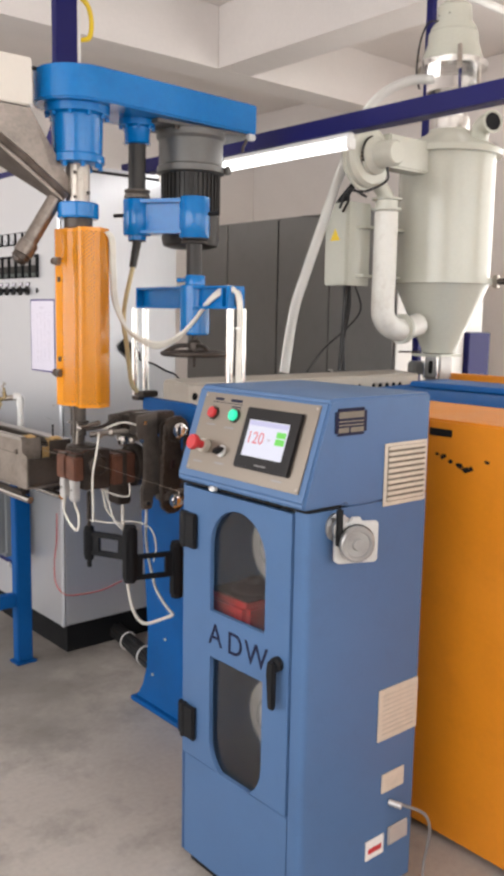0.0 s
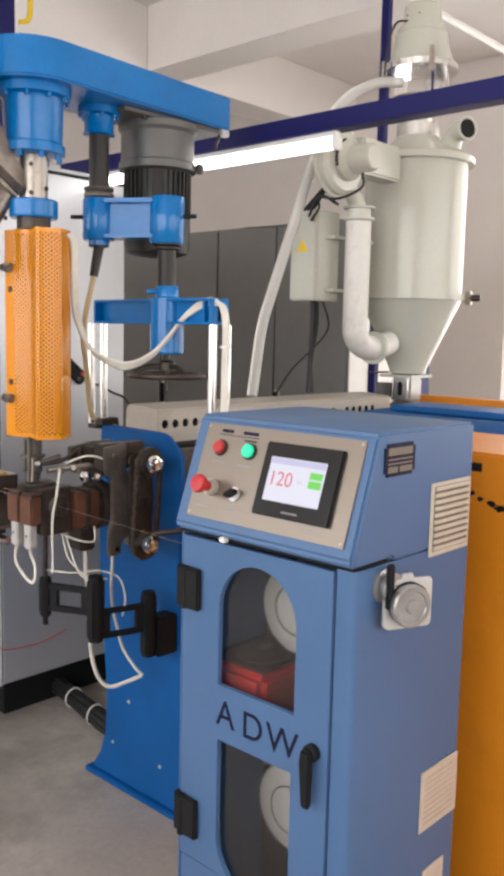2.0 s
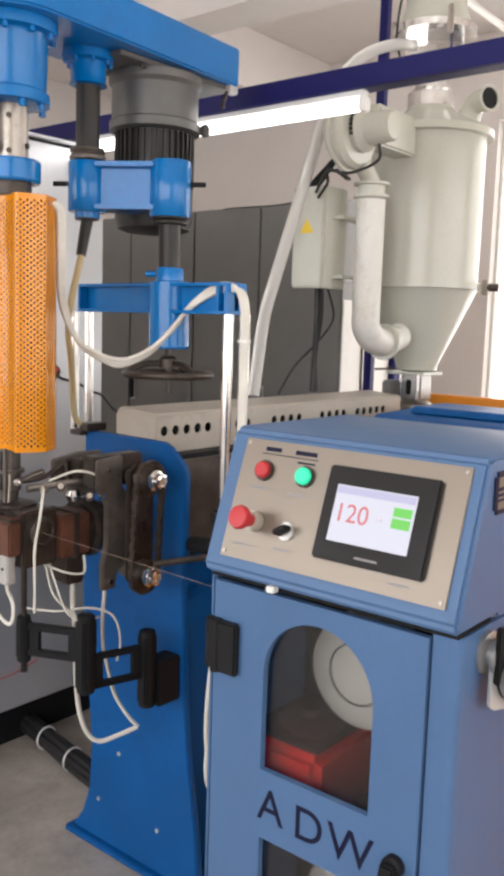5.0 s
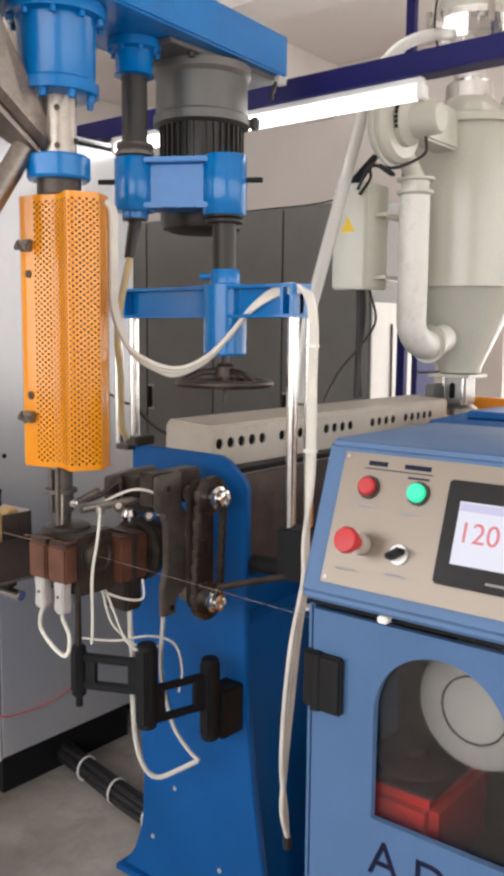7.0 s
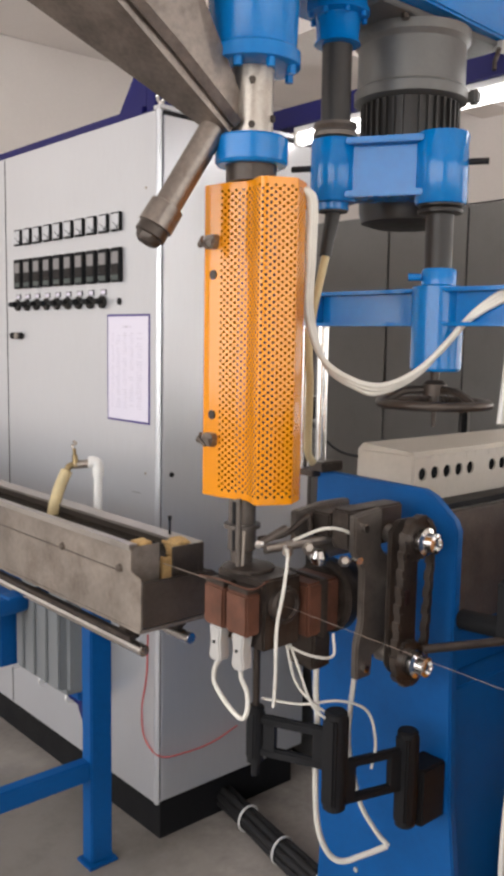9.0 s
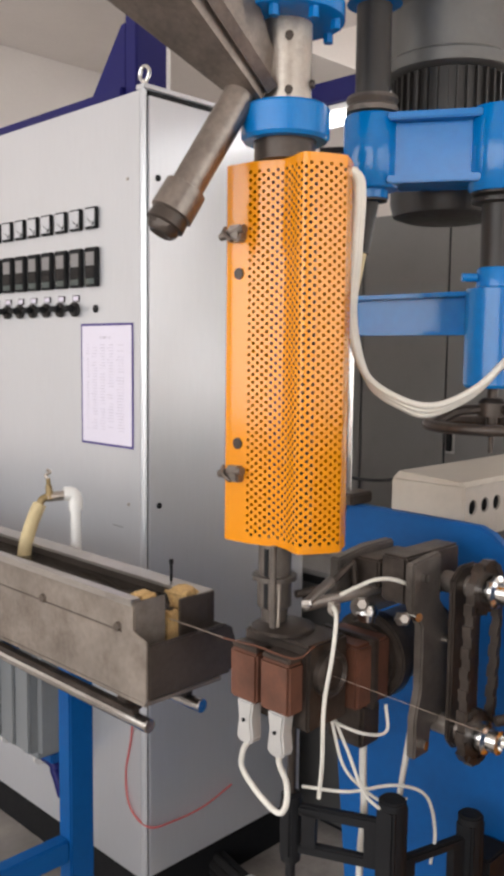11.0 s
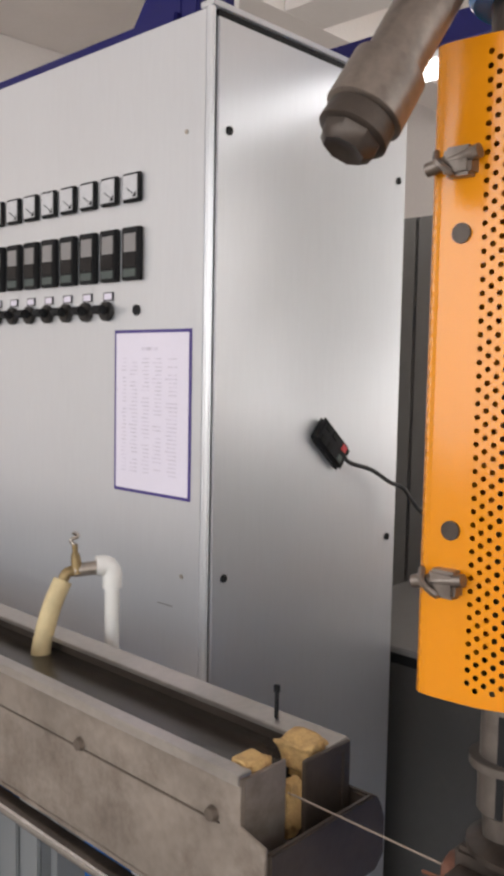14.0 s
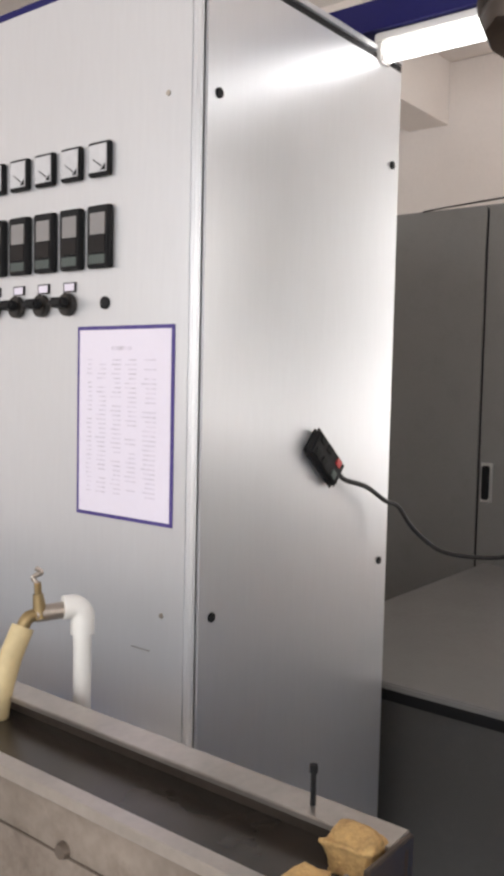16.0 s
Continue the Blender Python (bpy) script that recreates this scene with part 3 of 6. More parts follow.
        part("ring_groove", lathe([(0.0505, 0.0735), (0.0505, 0.0755), (0.0535, 0.0755), (0.0535, 0.0735)], Vector(at) + Vector((0.075, 0, 0)), (-1, 0, 0), 56), BLACK, t)
        part("axle", rod((at[0] + 0.075, at[1], at[2]), (1.54, at[1], at[2]), 0.018), STEEL, t)
    part("red_housing", box(1.318, 1.52, 1.548, 1.72, 0.604, 0.755, 0.016, segments=4), RED_PAINT, t, "red painted drive housing")
    # Added lid; grime and the housing top's shade share its dark colour.
    part("shaded_red_lid", box(1.330, 1.518, 1.556, 1.712, 0.7552, 0.760, 0.002), DARK_RED, t)
    part("red_hub", lathe([(0.060, 0.0), (0.060, 0.004), (0.045, 0.016), (0.020, 0.018), (0.018, 0.030), (0, 0.030)], (1.415, 1.630, 0.7602), (0, 0, 1), 40), DARK_RED, t)
    part("red_bracket", box(1.30, 1.54, 1.40, 1.5475, 0.604, 0.640, 0.004), DARK_RED, t)
    # side fittings
    S = Y0 - 0.002
    b = box(1.507, 1.660, S - 0.004, S, 1.027, 1.175, 0.0015)
    part("louvre_frame", b, LABEL_TAN, t, "tan louvred vent plate")
    # Darker plate puts the shade between the slats into colour.
    part("louvre_shade", box(1.516, 1.651, S - 0.0048, S - 0.0041, 1.037, 1.168, 0), PLATE_TAN, t)
    for i in range(10):
        z = 1.040 + i * 0.0133
        part("louvre", box(1.517, 1.650, S - 0.009, S - 0.005, z, z + 0.0075, 0.001), LABEL_TAN, t)
    part("data_plate", prism([(1.348, 1.265), (1.348, 1.258), (1.340, 1.258), (1.340, 1.211), (1.348, 1.211), (1.348, 1.204), (1.432, 1.204), (1.432, 1.211), (1.440, 1.211), (1.440, 1.258), (1.432, 1.258), (1.432, 1.265)], "y", S - 0.003, S, 0), LETTER, t, "small black data plate")
    b = bmesh.new()
    for z0, z1, a, c in ((1.243, 1.257, 1.350, 1.430), (1.234, 1.237, 1.350, 1.430), (1.226, 1.229, 1.350, 1.430), (1.211, 1.222, 1.350, 1.382), (1.211, 1.222, 1.388, 1.430)):
        box(a, c, S - 0.0037, S - 0.0031, z0, z1, 0, bm=b)
    part("plate_print", b, PLATE_TAN, t)
    # wire guide: a boss on the side and a swivelled plate with its dial
    part("guide_boss", lathe([(0.026, 0), (0.032, 0.003), (0.032, 0.010), (0.020, 0.014), (0.020, 0.020), (0.028, 0.023), (0.028, 0.029), (0.022, 0.031), (0, 0.031)], (1.354, S + 0.003, 1.002), (-0.12, -0.99, 0), 36), CAST_GREY, t)
    gm = Matrix.Translation((1.371, 1.246, 0.972)) @ Matrix(((0.914, 0, 0.407), (-0.407, 0, 0.914), (0, 1, 0))).to_4x4()
    def turned(bm):
        bmesh.ops.transform(bm, verts=bm.verts, matrix=gm)
        return bm
    outline = [(-0.046, -0.040), (-0.036, -0.048), (0.052, -0.048), (0.058, -0.042), (0.058, 0.040), (0.052, 0.046), (0.018, 0.046), (0.014, 0.056), (-0.006, 0.056), (-0.010, 0.046), (-0.046, 0.042)]
    part("knob_plate", turned(prism(outline, "z", 0.004, 0.012, 0.0015)), ALU, t, "cast aluminium knob plate")
    part("plate_stem", turned(rod((-0.01, 0, 0.012), (-0.01, 0, 0.030), 0.020, seg=20)), STEEL, t)
    # Black ring stands in for the dial's shadow on its plate.
    part("dial_shadow_ring", turned(lathe([(0.041, 0.0038), (0.041, -0.006), (0.036, -0.006)], (0.004, 0.0, 0), (0, 0, 1), 40)), BLACK, t)
    part("dial", turned(lathe([(0.036, 0.0), (0.040, -0.008), (0.040, -0.018), (0.037, -0.021), (0.030, -0.021), (0.028, -0.018), (0.014, -0.018), (0.012, -0.023), (0.006, -0.024), (0, -0.022)], (0, 0, 0), (0, 0, 1), 44)), CAST_GREY, t, "round machined adjusting dial")
    part("guide_slot", turned(box(-0.046, -0.030, -0.006, 0.078, -0.006, 0.0035, 0.003)), BLACK, t)
    part("lower_label", box(1.522, 1.668, S - 0.003, S + 0.001, 0.437, 0.570, 0.001), LABEL_TAN, t, "blank tan label plate")
    b = bmesh.new()
    for i in range(9):
        box(1.535, 1.655, S - 0.0037, S - 0.0031, 0.452 + i * 0.0123, 0.4555 + i * 0.0123, 0, bm=b)
    part("label_print", b, CREAM, t)
    part("small_label", box(1.545, 1.628, S - 0.003, S + 0.001, 0.295, 0.345, 0.001), LABEL_TAN, t)
    part("sticker", box(1.495, 1.560, S - 0.0022, S + 0.001, 0.135, 0.185, 0), WHITE_PLASTIC, t, "white sticker with a red bar")
    part("sticker_bar", box(1.503, 1.552, S - 0.003, S - 0.0023, 0.150, 0.164, 0), RED, t)
    part("socket", box(1.575, 1.650, S - 0.006, S + 0.001, 0.145, 0.195, 0.003), ALU, t)
    part("power_cable", hose([(1.585, S + 0.001, 0.262), (1.60, S - 0.03, 0.258), (1.66, S - 0.05, 0.22), (1.71, S - 0.03, 0.14), (1.72, S - 0.01, 0.05), (1.70, S - 0.02, 0.006)], 0.004), LCD, t)
    part("cable_gland", rod((1.578, S, 0.262), (1.590, S - 0.03, 0.259), 0.008, seg=14), ALU, t)
    part("latch_tip", box(X - 0.022, X - 0.006, 1.598, 1.614, 1.041, 1.0515, 0.002), WHITE_PLASTIC, t)
    return t


preheater()


# ---- orange extruder base ----
def orange_base():
    t = thing("orange_cabinet", (2.2, 1.5, 0), "tall orange painted steel machine cabinet with chipped paint", "machine cabinet")
    part("front_panel", box(1.88, 1.90, 0.55, 1.93, 0.02, 1.195, 0.006), ORANGE_BASE, t)
    part("body", box(1.9005, 2.42, 0.56, 1.92, 0.02, 1.18, 0.004), ORANGE_BASE, t)
    part("plinth", box(1.92, 2.40, 0.60, 2.10, 0.0, 0.02, 0), BLACK, t)
    part("side_foot", box(1.885, 2.3, 1.931, 2.135, 0.0, 0.43, 0.005), ORANGE_BASE, t)
    b = box(1.8785, 1.8799, 1.375, 1.448, 1.150, 1.170, 0)
    part("black_patch", b, BLACK, t)
    rnd = random.Random(4)
    for y, z, s in ((1.40, 1.096, 0.010), (1.375, 1.085, 0.008), (1.345, 1.078, 0.011), (1.325, 1.069, 0.013), (1.31, 1.075, 0.008), (1.262, 1.098, 0.009), (1.42, 1.10, 0.006)):
        pts = [(y + s * rnd.uniform(0.6, 1.3) * math.cos(a), z + 0.7 * s * rnd.uniform(0.6, 1.3) * math.sin(a)) for a in [i * 2 * math.pi / 9 for i in range(9)]]
        part("paint_chip", prism(pts, "x", 1.8788, 1.8799, 0), BLACK, t)
    return t


orange_base()


# ---- blue stand of the extruder ----
def blue_stand():
    t = thing("extruder_stand", (1.85, 2.42, 0), "bright blue steel extruder stand with chamfered front plate", "machine stand")
    x0 = 1.705
    pts = [(2.150, 0.02), (2.168, 0.19), (2.196, 0.36), (2.216, 0.54), (2.227, 0.80), (2.227, 1.095), (2.236, 1.115), (2.285, 1.155), (2.310, 1.165), (2.600, 1.168), (2.606, 0.72), (2.565, 0.30), (2.572, 0.16), (2.600, 0.08), (2.640, 0.02)]
    part("front_plate", prism(pts, "x", x0, x0 + 0.022, 0.003), DEEP_BLUE, t)
    part("body", box(x0 + 0.0225, 2.30, 2.235, 2.56, 0.02, 0.775, 0.004), DEEP_BLUE, t)
    part("neck", box(x0 + 0.0225, 2.30, 2.29, 2.55, 0.7755, 0.8605, 0.003), DEEP_BLUE, t)
    part("foot", prism([(1.690, 2.12), (1.690, 2.66), (2.3, 2.66), (2.3, 2.12)], "z", 0.0, 0.018, 0.003), DEEP_BLUE, t)
    for y, z in ((2.30, 0.14), (2.53, 0.14), (2.45, 0.30)):
        part("bolt", rod((x0, y, z), (x0 - 0.003, y, z), 0.006, seg=10), ALU, t)
    return t


blue_stand()


def barrel_cover():
    t = thing("extruder_barrel_cover", (2.3, 2.35, 0.861), "long cream sheet-metal barrel cover with a row of round holes", "machine cover")
    part("lower_cover", box(1.74, 2.95, 2.31, 2.52, 0.861, 1.115, 0.01), CREAM, t)
    part("dark_joint", box(1.735, 2.94, 2.306, 2.50, 1.1155, 1.128, 0), BLACK, t)
    part("side_panel", box(1.735, 2.95, 2.298, 2.3095, 0.865, 1.112, 0.003), OILY, t)
    holes = [1.757 + i * 0.0415 for i in range(27) if i not in (5, 9, 10, 15, 16, 21)]
    # front strip with round holes cut through it
    b = bmesh.new()
    z0, z1, r = 1.1285, 1.222, 0.0135
    x = 1.7305
    seg = 16
    for h in holes + [None]:
        c = 2.955 if h is None else h - r - 0.003
        if c > x + 1e-4:
            b.faces.new([b.verts.new((px, 2.352, pz)) for px, pz in ((x, z0), (c, z0), (c, z1), (x, z1))])
        if h is None:
            break
        d, zc = c + 2 * r + 0.006, 1.185
        inner = [b.verts.new((h + r * math.cos(2 * math.pi * k / seg), 2.352, zc + r * math.sin(2 * math.pi * k / seg))) for k in range(seg)]
        def edge(k):
            a = 2 * math.pi * k / seg
            ca, sa = math.cos(a), math.sin(a)
            hx, hz = (d - c) / 2, (z1 - zc) if sa > 0 else (zc - z0)
            s = min(hx / abs(ca) if abs(ca) > 1e-6 else 9, hz / abs(sa) if abs(sa) > 1e-6 else 9)
            return (h + s * ca, 2.352, zc + s * sa)
        outer = [b.verts.new(edge(k)) for k in range(seg)]
        for k in range(seg):
            b.faces.new((inner[k], inner[(k + 1) % seg], outer[(k + 1) % seg], outer[k]))
        for sx, sz in ((c, z0), (d, z0), (c, z1), (d, z1)):
            near = sorted(outer, key=lambda v: (v.co - Vector((sx, 2.352, sz))).length)[:2]
            b.faces.new((near[0], near[1], b.verts.new((sx, 2.352, sz))))
        x = d
    bmesh.ops.remove_doubles(b, verts=b.verts, dist=1e-5)
    out = bmesh.ops.extrude_face_region(b, geom=b.faces[:])
    for v in out["geom"]:
        if isinstance(v, bmesh.types.BMVert):
            v.co.y = 2.356
    part("perforated_strip", b, CREAM, t, "cream strip pierced with round holes", sharp=30)
    part("hood_top", prism([(2.352, 1.2225), (2.360, 1.230), (2.490, 1.238), (2.505, 1.2225)], "x", 1.7305, 2.955, 0.001), CREAM, t)
    part("hood_end", prism([(2.3565, 1.1285), (2.3565, 1.222), (2.505, 1.222), (2.505, 1.1285)], "x", 1.7305, 1.7365, 0.001), CREAM, t)
    part("hood_back", box(1.737, 2.955, 2.497, 2.505, 1.1285, 1.222, 0), CREAM, t)
    # Black sheet stands in for the dark inside the hood behind the holes.
    part("hole_backing", box(1.74, 2.94, 2.385, 2.42, 1.13, 1.22, 0), BLACK, t)
    return t


barrel_cover()


# ---- grey control cabinet ----
def control_cabinet():
    X, Y, L, B, H, D = 1.695, 3.190, 5.35, 0.128, 2.046, 2.274
    t = thing("control_cabinet", (2.0, 4.2, 0), "tall grey sheet-metal control cabinet with temperature controllers", "control cabinet")
    part("plinth", box(X + 0.03, D - 0.02, Y + 0.03, L - 0.02, 0.0, B, 0), BLACK, t)
    part("carcass", box(X + 0.006, D, Y + 0.006, L, B, H, 0.003), SILVER, t)
    part("front_panel", box(X - 0.004, X + 0.0055, Y + 0.0095, L, B + 0.003, H - 0.004, 0.002), SILVER, t)
    part("corner_strip", prism([(X - 0.006, Y + 0.0085), (X - 0.006, Y + 0.003), (X + 0.001, Y - 0.004), (X + 0.005, Y - 0.004), (X + 0.005, Y + 0.0085)], "z", B, H - 0.002, 0.002), SILVER, t)
    part("side_panel", box(X + 0.0105, D - 0.006, Y - 0.004, Y + 0.0055, B + 0.01, H - 0.016, 0.002), SILVER, t)
    part("dark_seam", box(X + 0.0055, X + 0.010, Y + 0.001, Y + 0.0055, B + 0.01, H - 0.014, 0), BLACK, t)
    part("top_seam", box(X + 0.0125, D - 0.004, Y - 0.001, Y + 0.0055, H - 0.0155, H - 0.004, 0), BLACK, t)
    part("top_flange", box(X, D, Y - 0.002, Y + 0.03, H, H + 0.010, 0.001), SILVER, t)
    for x, z in ((1.732, 1.849), (1.735, 1.078), (2.240, 1.850), (2.236, 1.088)):
        part("panel_screw", rod((x, Y - 0.0042, z), (x, Y - 0.007, z), 0.0075, seg=14), BLACK, t)
    for z in (1.849, 1.078):
        part("front_screw", rod((X - 0.0042, Y + 0.056, z), (X - 0.006, Y + 0.056, z), 0.004, seg=12), STEEL, t)
    F = X - 0.0045
    for i in range(10):
        y = 3.386 + 0.0668 * i
        m = part("panel_meter", box(F - 0.010, F, y - 0.024, y + 0.024, 1.747, 1.799, 0.002), BLACK, t, "small square panel meter")
        part("meter_face", box(F - 0.0112, F - 0.0102, y - 0.020, y + 0.020, 1.7525, 1.7945, 0), METER_FACE, m)
        n = prism([(y - 0.008, 1.7545), (y - 0.018, 1.7545), (y - 0.018, 1.764)], "x", F - 0.0122, F - 0.0113, 0)
        prism([(y - 0.010, 1.761), (y + 0.009, 1.7725), (y + 0.0098, 1.7715), (y - 0.009, 1.7595)], "x", F - 0.0122, F - 0.0113, 0, bm=n)
        part("needle", n, BLACK, m)
    for i in range(10):
        y = 3.384 + 0.0668 * i
        c = part("temperature_controller", box(F - 0.012, F, y - 0.025, y + 0.025, 1.606, 1.702, 0.002), BLACK, t, "upright black temperature controller")
        part("readout", box(F - 0.0135, F - 0.0122, y - 0.018, y + 0.016, 1.657, 1.690, 0), LCD, c)
        part("key_field", box(F - 0.0135, F - 0.0122, y - 0.018, y + 0.016, 1.630, 1.655, 0), SCREEN_BEZEL, c)
        part("key_strip", box(F - 0.0135, F - 0.0122, y - 0.018, y + 0.018, 1.612, 1.626, 0), GREEN_STRIPE, c)
    for i in range(9):
        y = 3.462 + 0.0668 * i
        s = part("rotary_switch", rod((F, y, 1.552), (F - 0.012, y, 1.552), 0.0185, seg=24, bevel=0.002), MOTOR_DARK, t, "black rotary switch on a dark collar")
        part("grip", box(F - 0.032, F - 0.0125, y - 0.016, y + 0.018, 1.546, 1.562, 0.004), BLACK, s)
        part("tag", box(F - 0.002, F, y - 0.016, y + 0.014, 1.572, 1.588, 0), BLACK, s)
        part("tag_face", box(F - 0.0028, F - 0.0021, y - 0.013, y + 0.011, 1.574, 1.586, 0), PAPER, s)
    part("key_hole", rod((F, 3.377, 1.552), (F - 0.003, 3.377, 1.552), 0.010, seg=18), BLACK, t)
    lock = part("door_lock", box(F - 0.014, F, 3.965, 4.045, 1.440, 1.462, 0.004), BLACK, t, "black door lock handle")
    part("lock_tongue", rod((F - 0.014, 3.985, 1.451), (F - 0.022, 3.985, 1.451), 0.010, seg=16), STEEL, lock)
    part("door_seam", box(F - 0.0006, F + 0.001, 4.085, 4.089, B + 0.01, H - 0.01, 0), BLACK, t)
    part("lower_scratch", box(F - 0.0008, F + 0.001, 3.27, 3.31, 1.018, 1.0195, 0), LCD, t)
    return t


control_cabinet()


def eye_bolt(at):
    b = bmesh.new()
    for i in range(20):
        a, c = 2 * math.pi * i / 20, 2 * math.pi * (i + 1) / 20
        rod((at[0], at[1] + 0.017 * math.cos(a), at[2] + 0.032 + 0.017 * math.sin(a)), (at[0], at[1] + 0.017 * math.cos(c), at[2] + 0.032 + 0.017 * math.sin(c)), 0.0045, seg=8, bm=b)
    rod(at, (at[0], at[1], at[2] + 0.016), 0.008, seg=14, bm=b)
    return single("eye_bolt", b, BRIGHT, "bright steel lifting eye bolt on the cabinet top", "eye bolt", at)


eye_bolt((1.722, 3.222, 2.056))


def notice():
    X = 1.6905
    t = thing("notice_sheet", (X, 3.333, 1.215), "lilac-white printed sheet in a violet tape border", "notice")
    part("border", box(X - 0.0008, X, 3.226, 3.441, 1.214, 1.516, 0), VIOLET, t)
    part("sheet", box(X - 0.0016, X - 0.0009, 3.232, 3.435, 1.220, 1.510, 0), PAPER, t)
    rnd = random.Random(11)
    for i in range(30):
        z = 1.462 - i * 0.0072
        for a, c in ((3.405, 3.418), (3.372, 3.396), (3.338, 3.362), (3.304, 3.330), (3.262, 3.294)):
            if rnd.random() < 0.92:
                part("print_bar", box(X - 0.0020, X - 0.0017, a, a + (c - a) * rnd.uniform(0.6, 1.0), z, z + 0.0022, 0), PRINT, t)
    part("heading", box(X - 0.0020, X - 0.0017, 3.315, 3.360, 1.478, 1.484, 0), PRINT, t)
    return t


notice()


def pendant():
    t = thing("hand_remote", (2.01, 3.18, 1.30), "black hand-held remote control hung on the cabinet side", "remote control")
    m = Matrix.Translation((2.018, 3.1735, 1.303)) @ Matrix.Rotation(radians(-50), 4, "Y")
    def local(bm):
        bmesh.ops.transform(bm, verts=bm.verts, matrix=m)
        return bm
    part("shell", local(box(-0.029, 0.029, -0.008, 0.0120, -0.058, 0.058, 0.009, segments=3)), BLACK, t)
    for i, (x, z, mat) in enumerate(((-0.013, 0.036, RUBBER), (0.013, 0.036, RUBBER), (-0.013, 0.010, RUBBER), (0.013, 0.010, RUBBER), (0.012, -0.030, RED), (-0.012, -0.030, GREEN_STRIPE))):
        part("key", local(box(x - 0.007, x + 0.007, -0.0100, -0.0075, z - 0.008, z + 0.008, 0.002)), mat, t)
    part("cord", hose([(2.062, 3.172, 1.271), (2.080, 3.168, 1.260), (2.13, 3.155, 1.245), (2.19, 3.15, 1.215), (2.235, 3.145, 1.198), (2.275, 3.13, 1.150), (2.325, 3.09, 1.105), (2.40, 3.02, 1.092), (2.50, 2.95, 1.095), (2.58, 2.80, 1.06), (2.64, 2.62, 0.98), (2.66, 2.535, 0.93)], 0.0045), CABLE, t)
    return t


pendant()


# ---- cooling trough ----
def cooling_trough():
    t = thing("cooling_trough", (1.375, 3.6, 0), "long stained stainless cooling trough on a blue stand", "cooling trough")
    far = 5.6
    x0, x1, ye = 1.287, 1.462, 2.705
    b = prism([(ye, 0.87), (ye - 0.035, 0.87), (ye - 0.035, 0.975), (ye, 0.985), (ye, 1.035), (far, 1.035), (far, 0.87)], "x", x0, x0 + 0.004, 0.001)
    part("near_side", b, TROUGH, t)
    # Inner walls get the darker steel: wet stain plus painted shade.
    part("far_side", box(x1 - 0.004, x1, ye, far, 0.87, 1.010, 0.001), WET_SHADED, t)
    part("near_lining", box(x0 + 0.0045, x0 + 0.006, ye + 0.005, far, 0.88, 1.033, 0), WET_SHADED, t)
    part("bottom", box(x0, x1, ye - 0.03, far, 0.862, 0.8695, 0.001), TROUGH, t)
    part("near_rim", prism([(x0 - 0.001, 1.0352), (x0 + 0.016, 1.0352), (x0 + 0.016, 1.040), (x0 - 0.004, 1.040), (x0 - 0.004, 1.028), (x0 - 0.001, 1.028)], "y", ye, far, 0.001), RIM_STEEL, t)
    part("far_rim", prism([(x1 - 0.022, 1.0102), (x1 + 0.016, 1.0102), (x1 + 0.016, 1.019), (x1 - 0.022, 1.017)], "y", ye + 0.0085, far, 0.001), RIM_STEEL, t)
    part("weld_seam", box(x0 - 0.0015, x0 - 0.0002, ye + 0.03, far, 0.9775, 0.9795, 0), WET_SHADED, t)
    part("inner_end_left", box(x0 + 0.0045, x0 + 0.070, ye, ye + 0.004, 0.93, 1.034, 0.001), TROUGH, t)
    part("inner_end_right", box(x0 + 0.105, x1 + 0.012, ye + 0.002, ye + 0.008, 0.90, 1.0185, 0.001), WET_SHADED, t)
    part("catch_box_end", prism([(x0 + 0.0045, 0.875), (x0 + 0.0045, 0.968), (x1 + 0.004, 0.968), (x1 + 0.020, 0.955), (x1 + 0.028, 0.935), (x1 + 0.028, 0.89), (x1 + 0.012, 0.875)], "y", ye - 0.038, ye - 0.030, 0.002), WET_SHADED, t)
    part("catch_box_side", box(x1 + 0.020, x1 + 0.030, ye - 0.030, ye + 0.12, 0.882, 0.955, 0.003), WET_SHADED, t)
    part("water", box(x0 + 0.0045, x1 - 0.0045, ye + 0.045, far - 0.005, 0.945, 0.990, 0), WATER, t)
    for x in (x0 + 0.006, x1 - 0.05):
        part("rail_rod", rod((x + 0.012, ye - 0.022, 0.822), (x + 0.012, far, 0.822), 0.0125, seg=20, bevel=0.002), BRIGHT, t, "polished steel slide rod")
        part("rod_bracket", box(x - 0.004, x + 0.03, ye + 0.02, ye + 0.05, 0.835, 0.8615, 0.002), DARK_STEEL, t)
        part("rod_strip", box(x - 0.012, x + 0.004, ye - 0.005, far, 0.842, 0.852, 0.001), DARK_STEEL, t)
    part("pin", rod((x1 - 0.004, 2.810, 1.018), (x1 - 0.004, 2.810, 1.058), 0.0028, seg=12, bevel=0.001), BLACK, t)
    part("pin_head", rod((x1 - 0.004, 2.810, 1.052), (x1 - 0.004, 2.810, 1.060), 0.0042, seg=12), BLACK, t)
    for y, z in ((2.745, 0.985), (2.98, 0.984), (3.35, 0.983)):
        part("rivet", lathe([(0.009, 0), (0.007, 0.006), (0, 0.007)], (x0 - 0.0005, y, z), (-1, 0, 0), 14), WET_SHADED, t)
    # blue stand: a post, cross bars and a far post
    for y in (3.222, 5.1):
        part("leg", box(1.500, 1.566, y, y + 0.05, 0.010, 0.80, 0.004), DEEP_BLUE, t, "blue square steel leg")
        part("foot_plate", box(1.488, 1.578, y - 0.012, y + 0.062, 0.0, 0.0095, 0.002), DEEP_BLUE, t)
        part("head_bar", box(1.27, 1.566, y, y + 0.05, 0.8005, 0.8085, 0.002), DEEP_BLUE, t)
